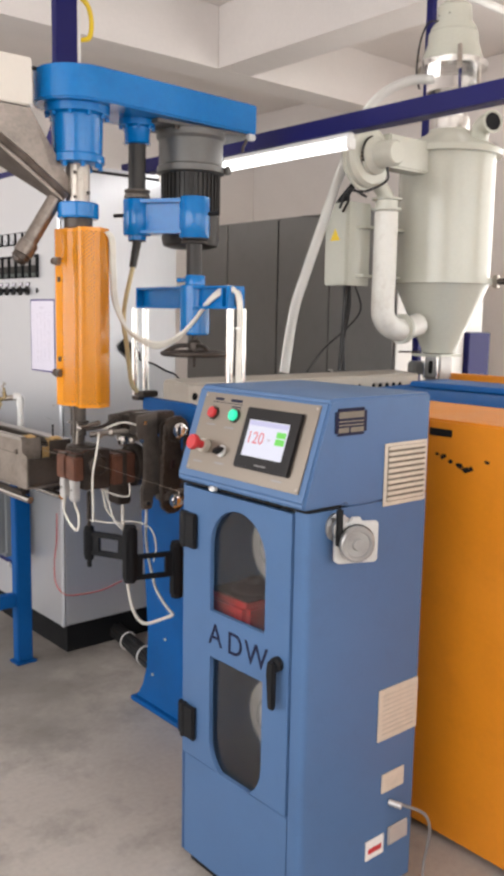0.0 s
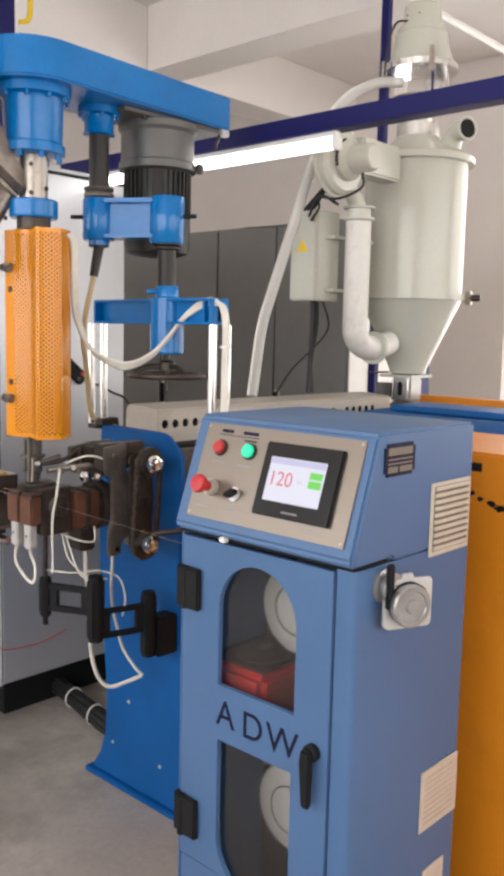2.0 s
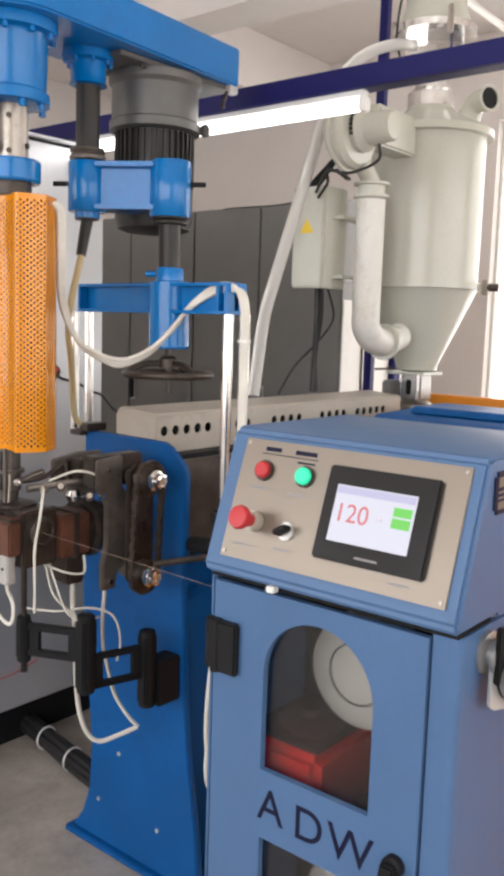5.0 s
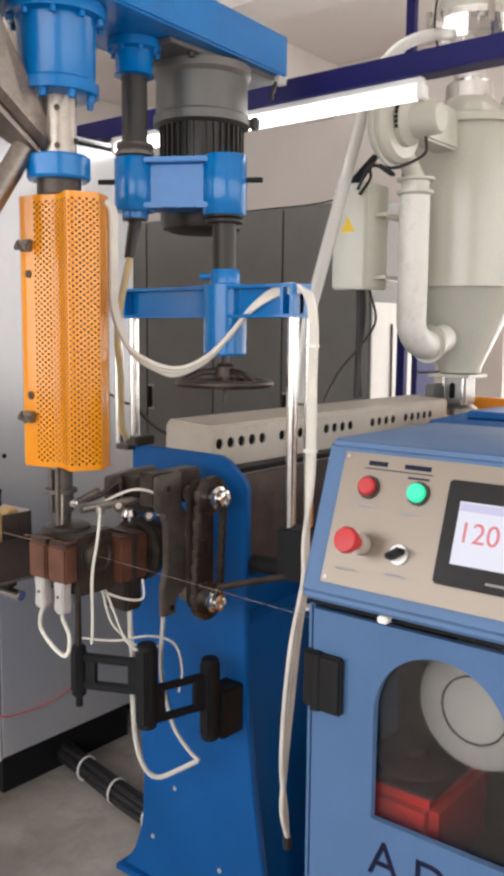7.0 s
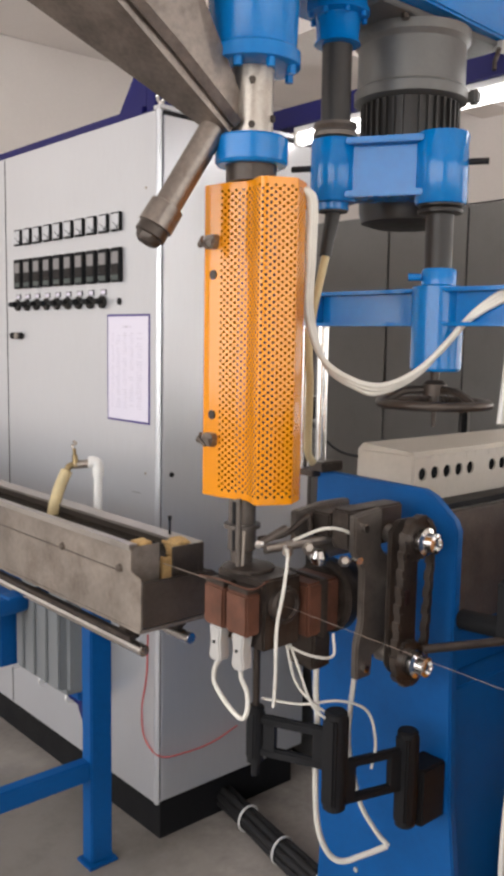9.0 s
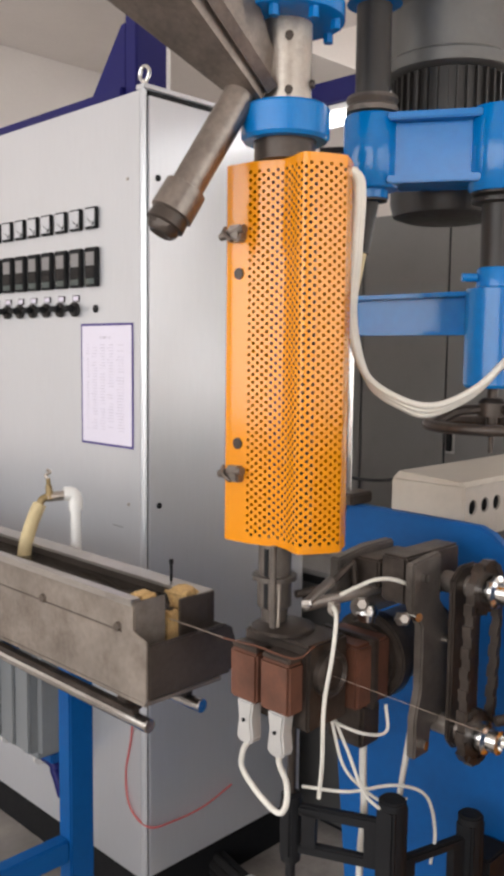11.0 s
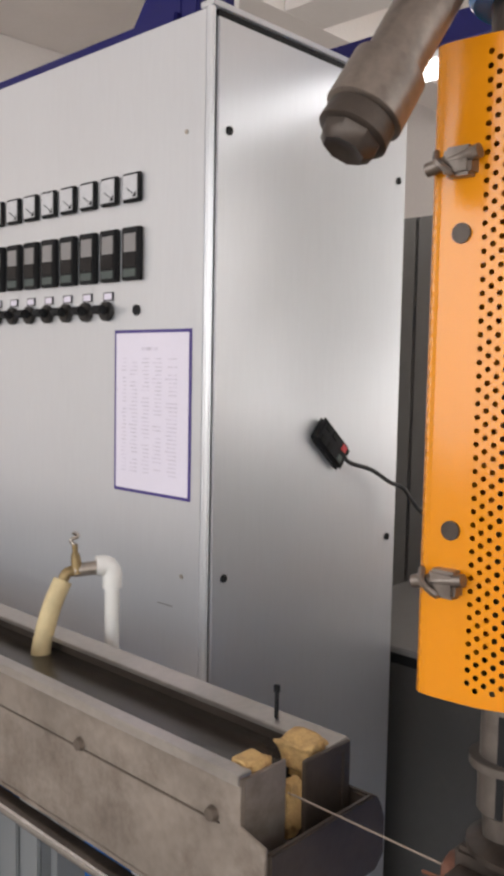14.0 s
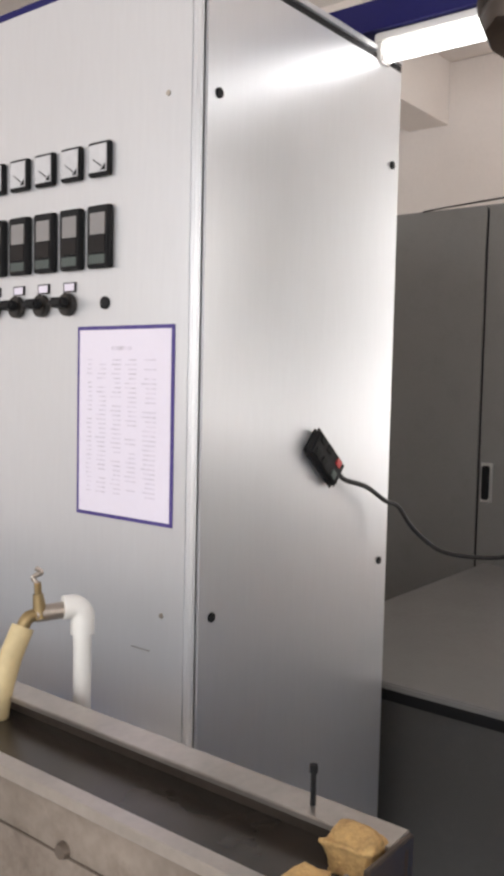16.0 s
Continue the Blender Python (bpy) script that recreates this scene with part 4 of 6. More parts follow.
        part("cross_bar", box(1.0005, 1.4995, y + 0.005, y + 0.045, 0.250, 0.305, 0.004), DEEP_BLUE, t)
        part("outer_leg", box(0.95, 1.0, y, y + 0.05, 0.0, 0.42, 0.004), DEEP_BLUE, t)
    return t


cooling_trough()


def sponge(at, size, seed):
    b = bmesh.new()
    bmesh.ops.create_icosphere(b, subdivisions=4, radius=1)
    for v in b.verts:
        d = v.co.copy()
        v.co = Vector([math.copysign(abs(c) ** 0.45, c) for c in d])
        k = 1 + 0.34 * noise.noise(d * 1.7 + Vector((seed, 0, 0))) + 0.07 * noise.noise(d * 7)
        v.co = Vector((v.co.x * size[0], v.co.y * size[1], v.co.z * size[2])) * k + Vector(at)
    return single("sponge", b, SPONGE, "torn wet yellow sponge in the trough end", "sponge", at, "sponges in the trough", sharp=80)


sponge((1.430, 2.742, 1.004), (0.022, 0.026, 0.020), 3.0)
sponge((1.322, 2.726, 1.030), (0.020, 0.014, 0.012), 8.0)
sponge((1.385, 2.722, 0.965), (0.012, 0.009, 0.030), 5.0)


def water_tap():
    t = thing("water_tap", (1.50, 3.27, 1.04), "brass tap with cream hose on a white plastic pipe", "tap")
    part("riser", rod((1.545, 3.256, 0.812), (1.545, 3.256, 1.108), 0.0125, seg=20), WHITE_PLASTIC, t, "white plastic water pipe")
    part("elbow", hose([(1.545, 3.256, 1.082), (1.545, 3.257, 1.108), (1.538, 3.262, 1.119), (1.522, 3.270, 1.120)], 0.0165, seg=16), WHITE_PLASTIC, t)
    part("tap_body", rod((1.526, 3.268, 1.117), (1.488, 3.288, 1.114), 0.0115, seg=18, bevel=0.002), STEEL, t)
    b = rod((1.494, 3.283, 1.110), (1.491, 3.284, 1.142), 0.0105, 0.007, seg=16)
    rod((1.491, 3.284, 1.142), (1.490, 3.284, 1.158), 0.005, seg=12, bm=b)
    part("bonnet", b, BRASS, t)
    part("tap_key", hose([(1.490, 3.284, 1.156), (1.486, 3.288, 1.165), (1.494, 3.281, 1.172), (1.488, 3.286, 1.178)], 0.0035, seg=8), STEEL, t)
    part("spout", hose([(1.490, 3.286, 1.114), (1.478, 3.290, 1.110), (1.468, 3.292, 1.092)], 0.009, seg=14), BRASS, t)
    part("hose", hose([(1.472, 3.291, 1.100), (1.452, 3.292, 1.060), (1.432, 3.288, 1.010), (1.422, 3.284, 0.955)], 0.0155, seg=16), YELLOW_HOSE, t, "aged cream rubber hose")
    return t


water_tap()


# ---- back: grey cabinets, bench, rails and lamp ----
def grey_cabinet(y0, y1, name_label):
    X, mid = 3.66, (y0 + y1) / 2 + 0.025
    t = thing("grey_cabinet", (X + 0.2, mid, 0), name_label, "cabinet", "grey cabinets along the back")
    part("carcass", box(X + 0.016, X + 0.41, y0, y1, 0.1, 2.065, 0.003), GREY, t)
    part("plinth", box(X + 0.03, X + 0.39, y0 + 0.01, y1 - 0.01, 0.0, 0.0995, 0), BLACK, t)
    part("seam", box(X + 0.008, X + 0.0155, y0 + 0.01, y1 - 0.01, 0.12, 2.05, 0), BLACK, t)
    for a, c in ((y0 + 0.003, mid - 0.004), (mid + 0.004, y1 - 0.003)):
        part("door", box(X, X + 0.0075, a, c, 0.11, 2.055, 0.002), GREY, t)
    if y0 < 3.5:
        part("side_panel", box(X + 0.020, X + 0.406, y0 - 0.008, y0 - 0.0005, 0.11, 1.60, 0.002), WHITE_PLASTIC, t, "white painted side panel")
        part("side_cord", hose([(X + 0.19, y0 - 0.014, 1.50), (X + 0.195, y0 - 0.014, 1.2), (X + 0.19, y0 - 0.014, 0.6)], 0.005, seg=8), CABLE, t)
    part("lock_plate", box(X - 0.003, X - 0.0002, mid - 0.055, mid - 0.012, 1.02, 1.16, 0.002), ALU, t)
    part("handle", box(X - 0.020, X - 0.0032, mid - 0.045, mid - 0.020, 1.03, 1.15, 0.004), BLACK, t, "black upright door handle")
    return t


for a, c in ((3.10, 4.05), (4.056, 5.0)):
    grey_cabinet(a, c, "grey enamelled steel cabinet with a black handle")


def bench():
    t = thing("machine_bench", (2.9, 3.2, 0), "grey steel machine housing with a dark-edged top", "machine housing")
    part("top", box(2.345, 3.64, 2.74, 3.56, 0.79, 0.805, 0.003), GREY, t)
    part("dark_edge", box(2.35, 3.64, 2.745, 3.56, 0.765, 0.7895, 0), BLACK, t)
    part("housing", box(2.37, 3.62, 2.76, 3.54, 0.03, 0.7645, 0.003), BENCH_GREY, t)
    part("plinth", box(2.40, 3.60, 2.79, 3.52, 0.0, 0.0295, 0), BLACK, t)
    return t


bench()


def overhead_rail():
    t = thing("overhead_rail", (2.2, 2.4, 2.075), "navy painted steel service rail under the ceiling", "rail")
    part("beam", box(2.18, 2.235, -1.6, 3.50, 2.080, 2.140, 0.003), NAVY, t)
    part("lip", box(2.172, 2.1795, -1.6, 3.50, 2.080, 2.090, 0.001), NAVY, t)
    return t


overhead_rail()


def tube_lamp():
    t = thing("tube_lamp", (2.2, 2.66, 2.03), "lit fluorescent tube lamp under the navy rail", "lamp")
    part("batten", box(2.184, 2.212, 2.075, 3.20, 2.062, 2.0795, 0.003), WHITE_PLASTIC, t)
    part("tube", rod((2.196, 2.09, 2.044), (2.196, 3.175, 2.044), 0.018, seg=20), TUBE_GLOW, t, "glowing white tube")
    for y in (2.068, 3.177):
        part("end_cap", box(2.178, 2.214, y, y + 0.020, 2.024, 2.0615, 0.004), WHITE_PLASTIC, t)
    return t


tube_lamp()


def cabinet_rail():
    t = thing("cabinet_rail", (1.75, 4.3, 2.06), "navy rail and post standing on the control cabinet", "rail")
    part("beam", box(1.735, 1.775, 3.33, 5.3, 2.058, 2.084, 0.003), NAVY, t)
    part("post", box(1.747, 1.842, 3.285, 3.3295, 2.062, 3.615, 0.003), NAVY, t)
    part("white_strip", box(1.8425, 1.860, 3.292, 3.312, 2.062, 3.615, 0.002), WHITE_PLASTIC, t)
    part("yellow_strap", hose([(1.862, 3.302, 2.74), (1.90, 3.30, 2.71), (1.915, 3.30, 2.65), (1.905, 3.30, 2.59), (1.862, 3.302, 2.57)], 0.010, seg=6), YELLOW, t)
    part("gusset", prism([(3.33, 2.0845), (3.33, 2.235), (3.345, 2.235), (3.47, 2.0845)], "x", 1.748, 1.762, 0.001), NAVY, t)
    part("foot", box(1.73, 1.86, 3.27, 3.3295, 2.0565, 2.0615, 0), NAVY, t)
    return t


cabinet_rail()


def conduit():
    b = rod((3.2, 3.0, 3.19), (6.28, 3.0, 3.19), 0.022, seg=16)
    return single("conduit", b, WHITE_PLASTIC, "white plastic conduit hung beneath the beams", "conduit", (4.7, 3.0, 3.19))


conduit()


# ---- hopper dryer ----
def hopper_dryer():
    cx, cy = 3.15, 2.40
    t = thing("hopper_dryer", (cx, cy, 1.16), "off-white painted hopper dryer with blower and vacuum loader", "hopper dryer")
    at = (cx, cy, 0)
    part("cone", lathe([(0.055, 1.31), (0.075, 1.315), (0.078, 1.335), (0.206, 1.615)], at, seg=56), BEIGE, t)
    part("flange", lathe([(0.206, 1.6152), (0.222, 1.6155), (0.222, 1.640), (0.206, 1.6402)], at, seg=56), BEIGE, t)
    part("drum", lathe([(0.206, 1.6405), (0.206, 2.155)], at, seg=56), BEIGE, t)
    part("lid", lathe([(0.206, 2.1552), (0.232, 2.156), (0.232, 2.180), (0.218, 2.190), (0.10, 2.25), (0.085, 2.27), (0, 2.27)], at, seg=56), BEIGE, t)
    for a in (-1.15,):
        d = Vector((math.cos(a), math.sin(a), 0))
        p = Vector((cx, cy, 1.628)) + d * 0.236
        part("clamp", rod(p, p + d * 0.045, 0.014, seg=14, bevel=0.002), DARK_STEEL, t)
        part("clamp_pin", box(p.x - 0.012, p.x + 0.012, p.y - 0.012, p.y + 0.012, 1.60, 1.655, 0.003), STEEL, t)
    part("neck_flange", box(cx - 0.085, cx + 0.075, cy - 0.075, cy + 0.085, 1.298, 1.3098, 0.003), BEIGE, t)
    part("throat_block", box(cx - 0.045, cx + 0.045, cy - 0.045, cy + 0.045, 1.200, 1.2975, 0.006), CAST_GREY, t, "steel throat block with an oval sight slot")
    slot = [(cy + 0.004 + 0.011 * math.cos(i * math.pi / 8), 1.250 + (0.018 if math.sin(i * math.pi / 8) >= 0 else -0.018) + 0.011 * math.sin(i * math.pi / 8)) for i in range(16)]
    part("sight_slot", prism(slot, "x", cx - 0.0475, cx - 0.0452, 0), BLACK, t)
    for dy in (-0.036, 0.036):
        part("tie_rod", rod((cx - 0.053, cy + dy, 1.1995), (cx - 0.053, cy + dy, 1.298), 0.006, seg=10), BRIGHT, t)
    part("slide_gate", box(cx - 0.125, cx - 0.056, cy + 0.03, cy + 0.075, 1.215, 1.275, 0.006), MOTOR, t)
    part("slide_pin", rod((cx - 0.20, cy + 0.06, 1.318), (cx - 0.07, cy + 0.05, 1.318), 0.004, seg=8), DARK_STEEL, t)
    part("throat", lathe([(0.07, 1.162), (0.07, 1.185), (0.05, 1.1995), (0, 1.1995)], at, seg=28), STEEL, t)
    # vacuum loader
    part("loader_throat", lathe([(0.085, 2.2702), (0.085, 2.32), (0.06, 2.34), (0.06, 2.40), (0.105, 2.425)], at, seg=40), BRIGHT, t, "bright steel loader throat")
    glass = part("loader_glass", lathe([(0.105, 2.4252), (0.105, 2.52)], at, seg=40), GLASS, t)
    part("clamp_band", lathe([(0.13, 2.5205), (0.148, 2.522), (0.150, 2.545), (0.13, 2.548)], at, seg=48), BRIGHT, t)
    for a in range(3):
        d = Vector((math.cos(a * 2.1 - 2.3), math.sin(a * 2.1 - 2.3), 0))
        p = Vector((cx, cy, 0)) + d * 0.152
        part("toggle", box(p.x - 0.009, p.x + 0.009, p.y - 0.009, p.y + 0.009, 2.49, 2.585, 0.003), STEEL, t)
    part("loader_head", lathe([(0.128, 2.5485), (0.126, 2.57), (0.108, 2.625), (0.106, 2.665), (0.098, 2.672), (0.098, 2.685), (0.075, 2.715), (0.072, 2.775), (0.060, 2.785), (0, 2.785)], at, seg=44), BEIGE, t)
    part("loader_slot", box(cx - 0.07, cx - 0.0665, cy - 0.03, cy + 0.03, 2.73, 2.735, 0), BLACK, t)
    part("loader_cord", hose([(cx - 0.07, cy + 0.02, 2.71), (cx - 0.11, cy + 0.05, 2.70), (cx - 0.145, cy + 0.06, 2.62), (cx - 0.15, cy + 0.07, 2.50), (cx - 0.14, cy + 0.06, 2.43)], 0.004), CABLE, t)
    part("suction_hose", hose([(cx - 0.10, cy + 0.02, 2.47), (cx - 0.18, cy + 0.08, 2.46), (cx - 0.28, cy + 0.14, 2.40), (cx - 0.38, cy + 0.17, 2.28), (cx - 0.47, cy + 0.16, 2.12), (cx - 0.60, cy + 0.15, 1.85), (cx - 0.70, cy + 0.15, 1.62), (cx - 0.755, cy + 0.15, 1.48), (cx - 0.815, cy + 0.135, 1.2385)], 0.020, seg=16), CLEAR_HOSE, t, "cloudy clear suction hose")
    part("outlet", hose([(cx + 0.0, cy - 0.15, 2.20), (cx - 0.005, cy - 0.165, 2.245), (cx - 0.012, cy - 0.19, 2.265), (cx - 0.03, cy - 0.235, 2.268)], 0.040, seg=24), BEIGE, t)
    part("outlet_lip", lathe([(0.041, 0), (0.046, 0.004), (0.046, 0.012), (0.036, 0.012), (0.036, -0.006)], (cx - 0.03, cy - 0.235, 2.268), (-0.4, -0.9, 0.05), 28), BEIGE, t)
    part("outlet_bore", rod((cx - 0.034, cy - 0.243, 2.2685), (cx - 0.0345, cy - 0.2445, 2.2686), 0.0355, seg=28), BLACK, t)
    # blower with its motor, axis along y
    bx, by, bz = 2.635, 2.445, 2.095
    scroll = lathe([(0.030, 0), (0.105, 0.004), (0.118, 0.018), (0.118, 0.058), (0.105, 0.074), (0.06, 0.078), (0, 0.078)], (bx, by, bz), (0, -1, 0), 52)
    part("blower_scroll", scroll, BEIGE, t)
    part("blower_port", box(bx - 0.118, bx - 0.02, by - 0.064, by - 0.012, bz - 0.02, bz + 0.02, 0.006), BEIGE, t)
    part("black_gusset", prism([(by + 0.10, bz - 0.17), (by + 0.16, bz - 0.17), (by + 0.045, bz - 0.075), (by + 0.03, bz - 0.085)], "x", bx + 0.02, bx + 0.03, 0), BLACK, t)
    part("blower_rim", lathe([(0.118, 0.026), (0.128, 0.028), (0.128, 0.036), (0.118, 0.038)], (bx, by, bz), (0, -1, 0), 52), BEIGE, t)
    part("motor_bell", lathe([(0.072, 0.0785), (0.072, 0.095), (0.052, 0.115), (0.048, 0.19), (0.040, 0.20), (0, 0.20)], (bx, by, bz), (0, -1, 0), 40), BEIGE, t)
    for i in range(9):
        a = math.pi * 0.62 + i * 0.19
        p = Vector((bx + 0.0725 * math.cos(a), by - 0.087, bz + 0.0725 * math.sin(a)))
        part("cooling_slot", rod(p - Vector((0, 0.004, 0)), p + Vector((0, 0.004, 0)), 0.0058, seg=8), BLACK, t)
    part("blower_foot", box(2.70, 2.95, 2.34, 2.43, 2.06, 2.19, 0.008), BEIGE, t)
    part("blower_cord", hose([(bx, by - 0.15, bz - 0.05), (bx + 0.01, by - 0.14, bz - 0.10), (bx - 0.02, by - 0.06, bz - 0.135), (bx - 0.06, by + 0.0, bz - 0.13), (bx - 0.02, by + 0.03, bz - 0.16), (bx - 0.0, by + 0.08, bz - 0.20)], 0.005), CABLE, t)
    part("cord_tangle", hose([(bx - 0.05, by - 0.02, bz - 0.125), (bx - 0.02, by - 0.05, bz - 0.15), (bx + 0.02, by - 0.02, bz - 0.145), (bx - 0.03, by + 0.02, bz - 0.12), (bx - 0.03, by + 0.07, bz - 0.19)], 0.005), CABLE, t)
    # hot air pipe
    px, py = 2.745, 2.385
    part("pipe_top", lathe([(0.032, 1.945), (0.060, 1.945), (0.060, 1.938), (0.045, 1.936), (0.045, 1.907), (0.060, 1.905), (0.060, 1.897), (0.048, 1.891)], (px, py, 0), seg=36), BEIGE, t)
    part("hot_air_pipe", hose([(px, py, 1.891), (px, py, 1.75), (px, py, 1.60), (px, py, 1.50), (px + 0.008, py, 1.465), (px + 0.035, py - 0.004, 1.435), (px + 0.075, py - 0.006, 1.420), (px + 0.14, py, 1.418), (px + 0.24, py + 0.004, 1.44)], 0.048, seg=28), PIPE_WHITE, t, "dusty white hot air pipe")
    part("pipe_riser", rod((px, py, 1.945), (px - 0.06, py + 0.02, 2.03), 0.030, seg=24), BEIGE, t)
    part("pipe_flange", rod((px + 0.115, py - 0.003, 1.419), (px + 0.132, py - 0.002, 1.419), 0.064, seg=28, bevel=0.002), BEIGE, t)
    # control box
    cbx = part("control_box", box(2.650, 2.79, 2.506, 2.634, 1.596, 1.938, 0.005), BEIGE, t, "off-white control box with warning triangle")
    part("box_door", box(2.643, 2.6495, 2.509, 2.631, 1.600, 1.934, 0.003), BEIGE, cbx)
    part("warning_triangle", prism([(2.600, 1.780), (2.544, 1.780), (2.572, 1.830)], "x", 2.6418, 2.6428, 0), YELLOW, cbx, "yellow warning triangle")
    for z in (1.63, 1.83):
        part("bracket", box(2.70, 2.99, 2.46, 2.514, z, z + 0.012, 0.002), BEIGE, t)
    for i, x in enumerate((2.70, 2.725)):
        part("box_cable", hose([(x, 2.56, 1.602), (x - 0.01, 2.55, 1.50), (x - 0.03 - 0.02 * i, 2.54, 1.36), (x - 0.05, 2.53, 1.24)], 0.009, seg=10), CABLE, t)
    part("long_cord", hose([(2.75, 2.55, 1.602), (2.78, 2.54, 1.50), (2.70, 2.54, 1.42), (2.56, 2.54, 1.33), (2.46, 2.53, 1.24)], 0.004), CABLE, t)
    return t


hopper_dryer()


def saddle():
    t = thing("feed_saddle", (2.8, 1.98, 1.12), "blue painted casting over the orange base", "machine casting")
    part("casting", prism([(2.45, 1.125), (2.45, 1.165), (2.52, 1.20), (2.9, 1.21), (3.06, 1.19), (3.06, 1.125)], "y", 1.35, 2.20, 0.012), DEEP_BLUE, t)
    part("raised_rib", prism([(2.60, 1.2055), (2.62, 1.225), (2.84, 1.225), (2.86, 1.2095)], "y", 1.60, 2.12, 0.004), DEEP_BLUE, t)
    part("rest", box(2.46, 3.04, 1.4, 2.18, 0.0, 1.1245, 0.004), DEEP_BLUE, t)
    return t


saddle()
single("orange_guard_board", box(3.30, 3.36, 0.9, 2.47, 0.0, 1.215, 0.006), ORANGE_BASE, "orange painted steel guard board behind the extruder", "guard board", (3.33, 1.7, 0))


def white_partition():
    t = thing("white_partition", (4.9, 3.65, 0), "white panelled partition behind the dryer", "partition")
    for i in range(2):
        part("panel", box(4.48 + 0.277 * i, 4.754 + 0.277 * i, 3.62, 3.66, 0.0, 1.65, 0.003), WHITE_PLASTIC, t)
    part("panel", box(5.034, 5.30, 3.665, 3.70, 0.0, 1.70, 0.003), WHITE_PLASTIC, t)
    part("red_corner", box(5.05, 5.09, 3.655, 3.6645, 1.40, 1.46, 0.002), RED, t)
    return t


white_partition()


# ---- upright extruder: arm, motor, screw column, guard ----
def rounded_arm(a, c, ra, hc, z0, z1, bevel=0.004):
    """A flat arm with a round end of radius ra at a and a square end of half width hc at c."""
    a, c = Vector(a), Vector(c)
    d = (c - a).normalized()
    s = Vector((-d.y, d.x))
    pts = [c - s * hc, c + s * hc]
    ang = math.atan2(s.y, s.x)
    pts += [a + Vector((math.cos(ang + math.pi * i / 18), math.sin(ang + math.pi * i / 18))) * ra for i in range(19)]
    return prism([(p.x, p.y) for p in pts], "z", z0, z1, bevel)


def perforated_guard(profile, z0, z1, pitch, r, plain):
    """A folded sheet round the screw barrel, pierced with staggered round holes; plain: stretches of the sheet left whole."""
    pts = [Vector(p[:2]) for p in smooth_path([(x, y, 0) for x, y in profile], 4)]
    lens = [0.0]
    for p, q in zip(pts, pts[1:]):
        lens.append(lens[-1] + (q - p).length)
    def at(u):
        for i in range(len(pts) - 1):
            if u <= lens[i + 1] + 1e-9:
                k = (u - lens[i]) / (lens[i + 1] - lens[i])
                return pts[i].lerp(pts[i + 1], min(1, max(0, k)))
        return pts[-1]
    cols = int(lens[-1] / pitch)
    w = lens[-1] / cols
    rows = int((z1 - z0) / (pitch * 0.79))
    h = (z1 - z0) / rows
    b = bmesh.new()
    grid = {}
    def vert(u, z):
        k = (round(u, 5), round(z, 5))
        if k not in grid:
            p = at(u)
            grid[k] = b.verts.new((p.x, p.y, z))
        return grid[k]
    for i in range(cols):
        for j in range(rows):
            u0, u1, za, zb = i * w, (i + 1) * w, z0 + j * h, z0 + (j + 1) * h
            um, zm = (u0 + u1) / 2, (za + zb) / 2
            if j in (0, rows - 1) or any(p <= um <= q for p, q in plain):
                for ua, ub in ((u0, um), (um, u1)):
                    cu, cz = (ua + ub) / 2, zm + (h * 0.25 if ua == u0 else -h * 0.25)
                    for f in (((ua, za), (cu, za), (cu, cz), (ua, cz)), ((cu, za), (ub, za), (ub, cz), (cu, cz)), ((cu, cz), (ub, cz), (ub, zb), (cu, zb)), ((ua, cz), (cu, cz), (cu, zb), (ua, zb))):
                        b.faces.new([vert(*q) for q in f])
                continue
            # two staggered holes to a cell: one in each half, half a step apart
            for ua, ub, lo, hi in ((u0, um, za, zb), (um, u1, za, zb)):
                cu, cz = (ua + ub) / 2, zm + (h * 0.25 if ua == u0 else -h * 0.25)
                ring = [vert(cu + r * math.cos(math.pi / 4 * k), cz + r * math.sin(math.pi / 4 * k)) for k in range(8)]
                e, n, wv, s = vert(ub, cz), vert(cu, hi), vert(ua, cz), vert(cu, lo)
                ne, nw, sw, se = vert(ub, hi), vert(ua, hi), vert(ua, lo), vert(ub, lo)
                for f in ((ring[0], e, ne, ring[1]), (ring[1], ne, n, ring[2]), (ring[2], n, nw, ring[3]), (ring[3], nw, wv, ring[4]),
                          (ring[4], wv, sw, ring[5]), (ring[5], sw, s, ring[6]), (ring[6], s, se, ring[7]), (ring[7], se, e, ring[0])):
                    b.faces.new(f)
    bmesh.ops.recalc_face_normals(b, faces=b.faces)
    return b


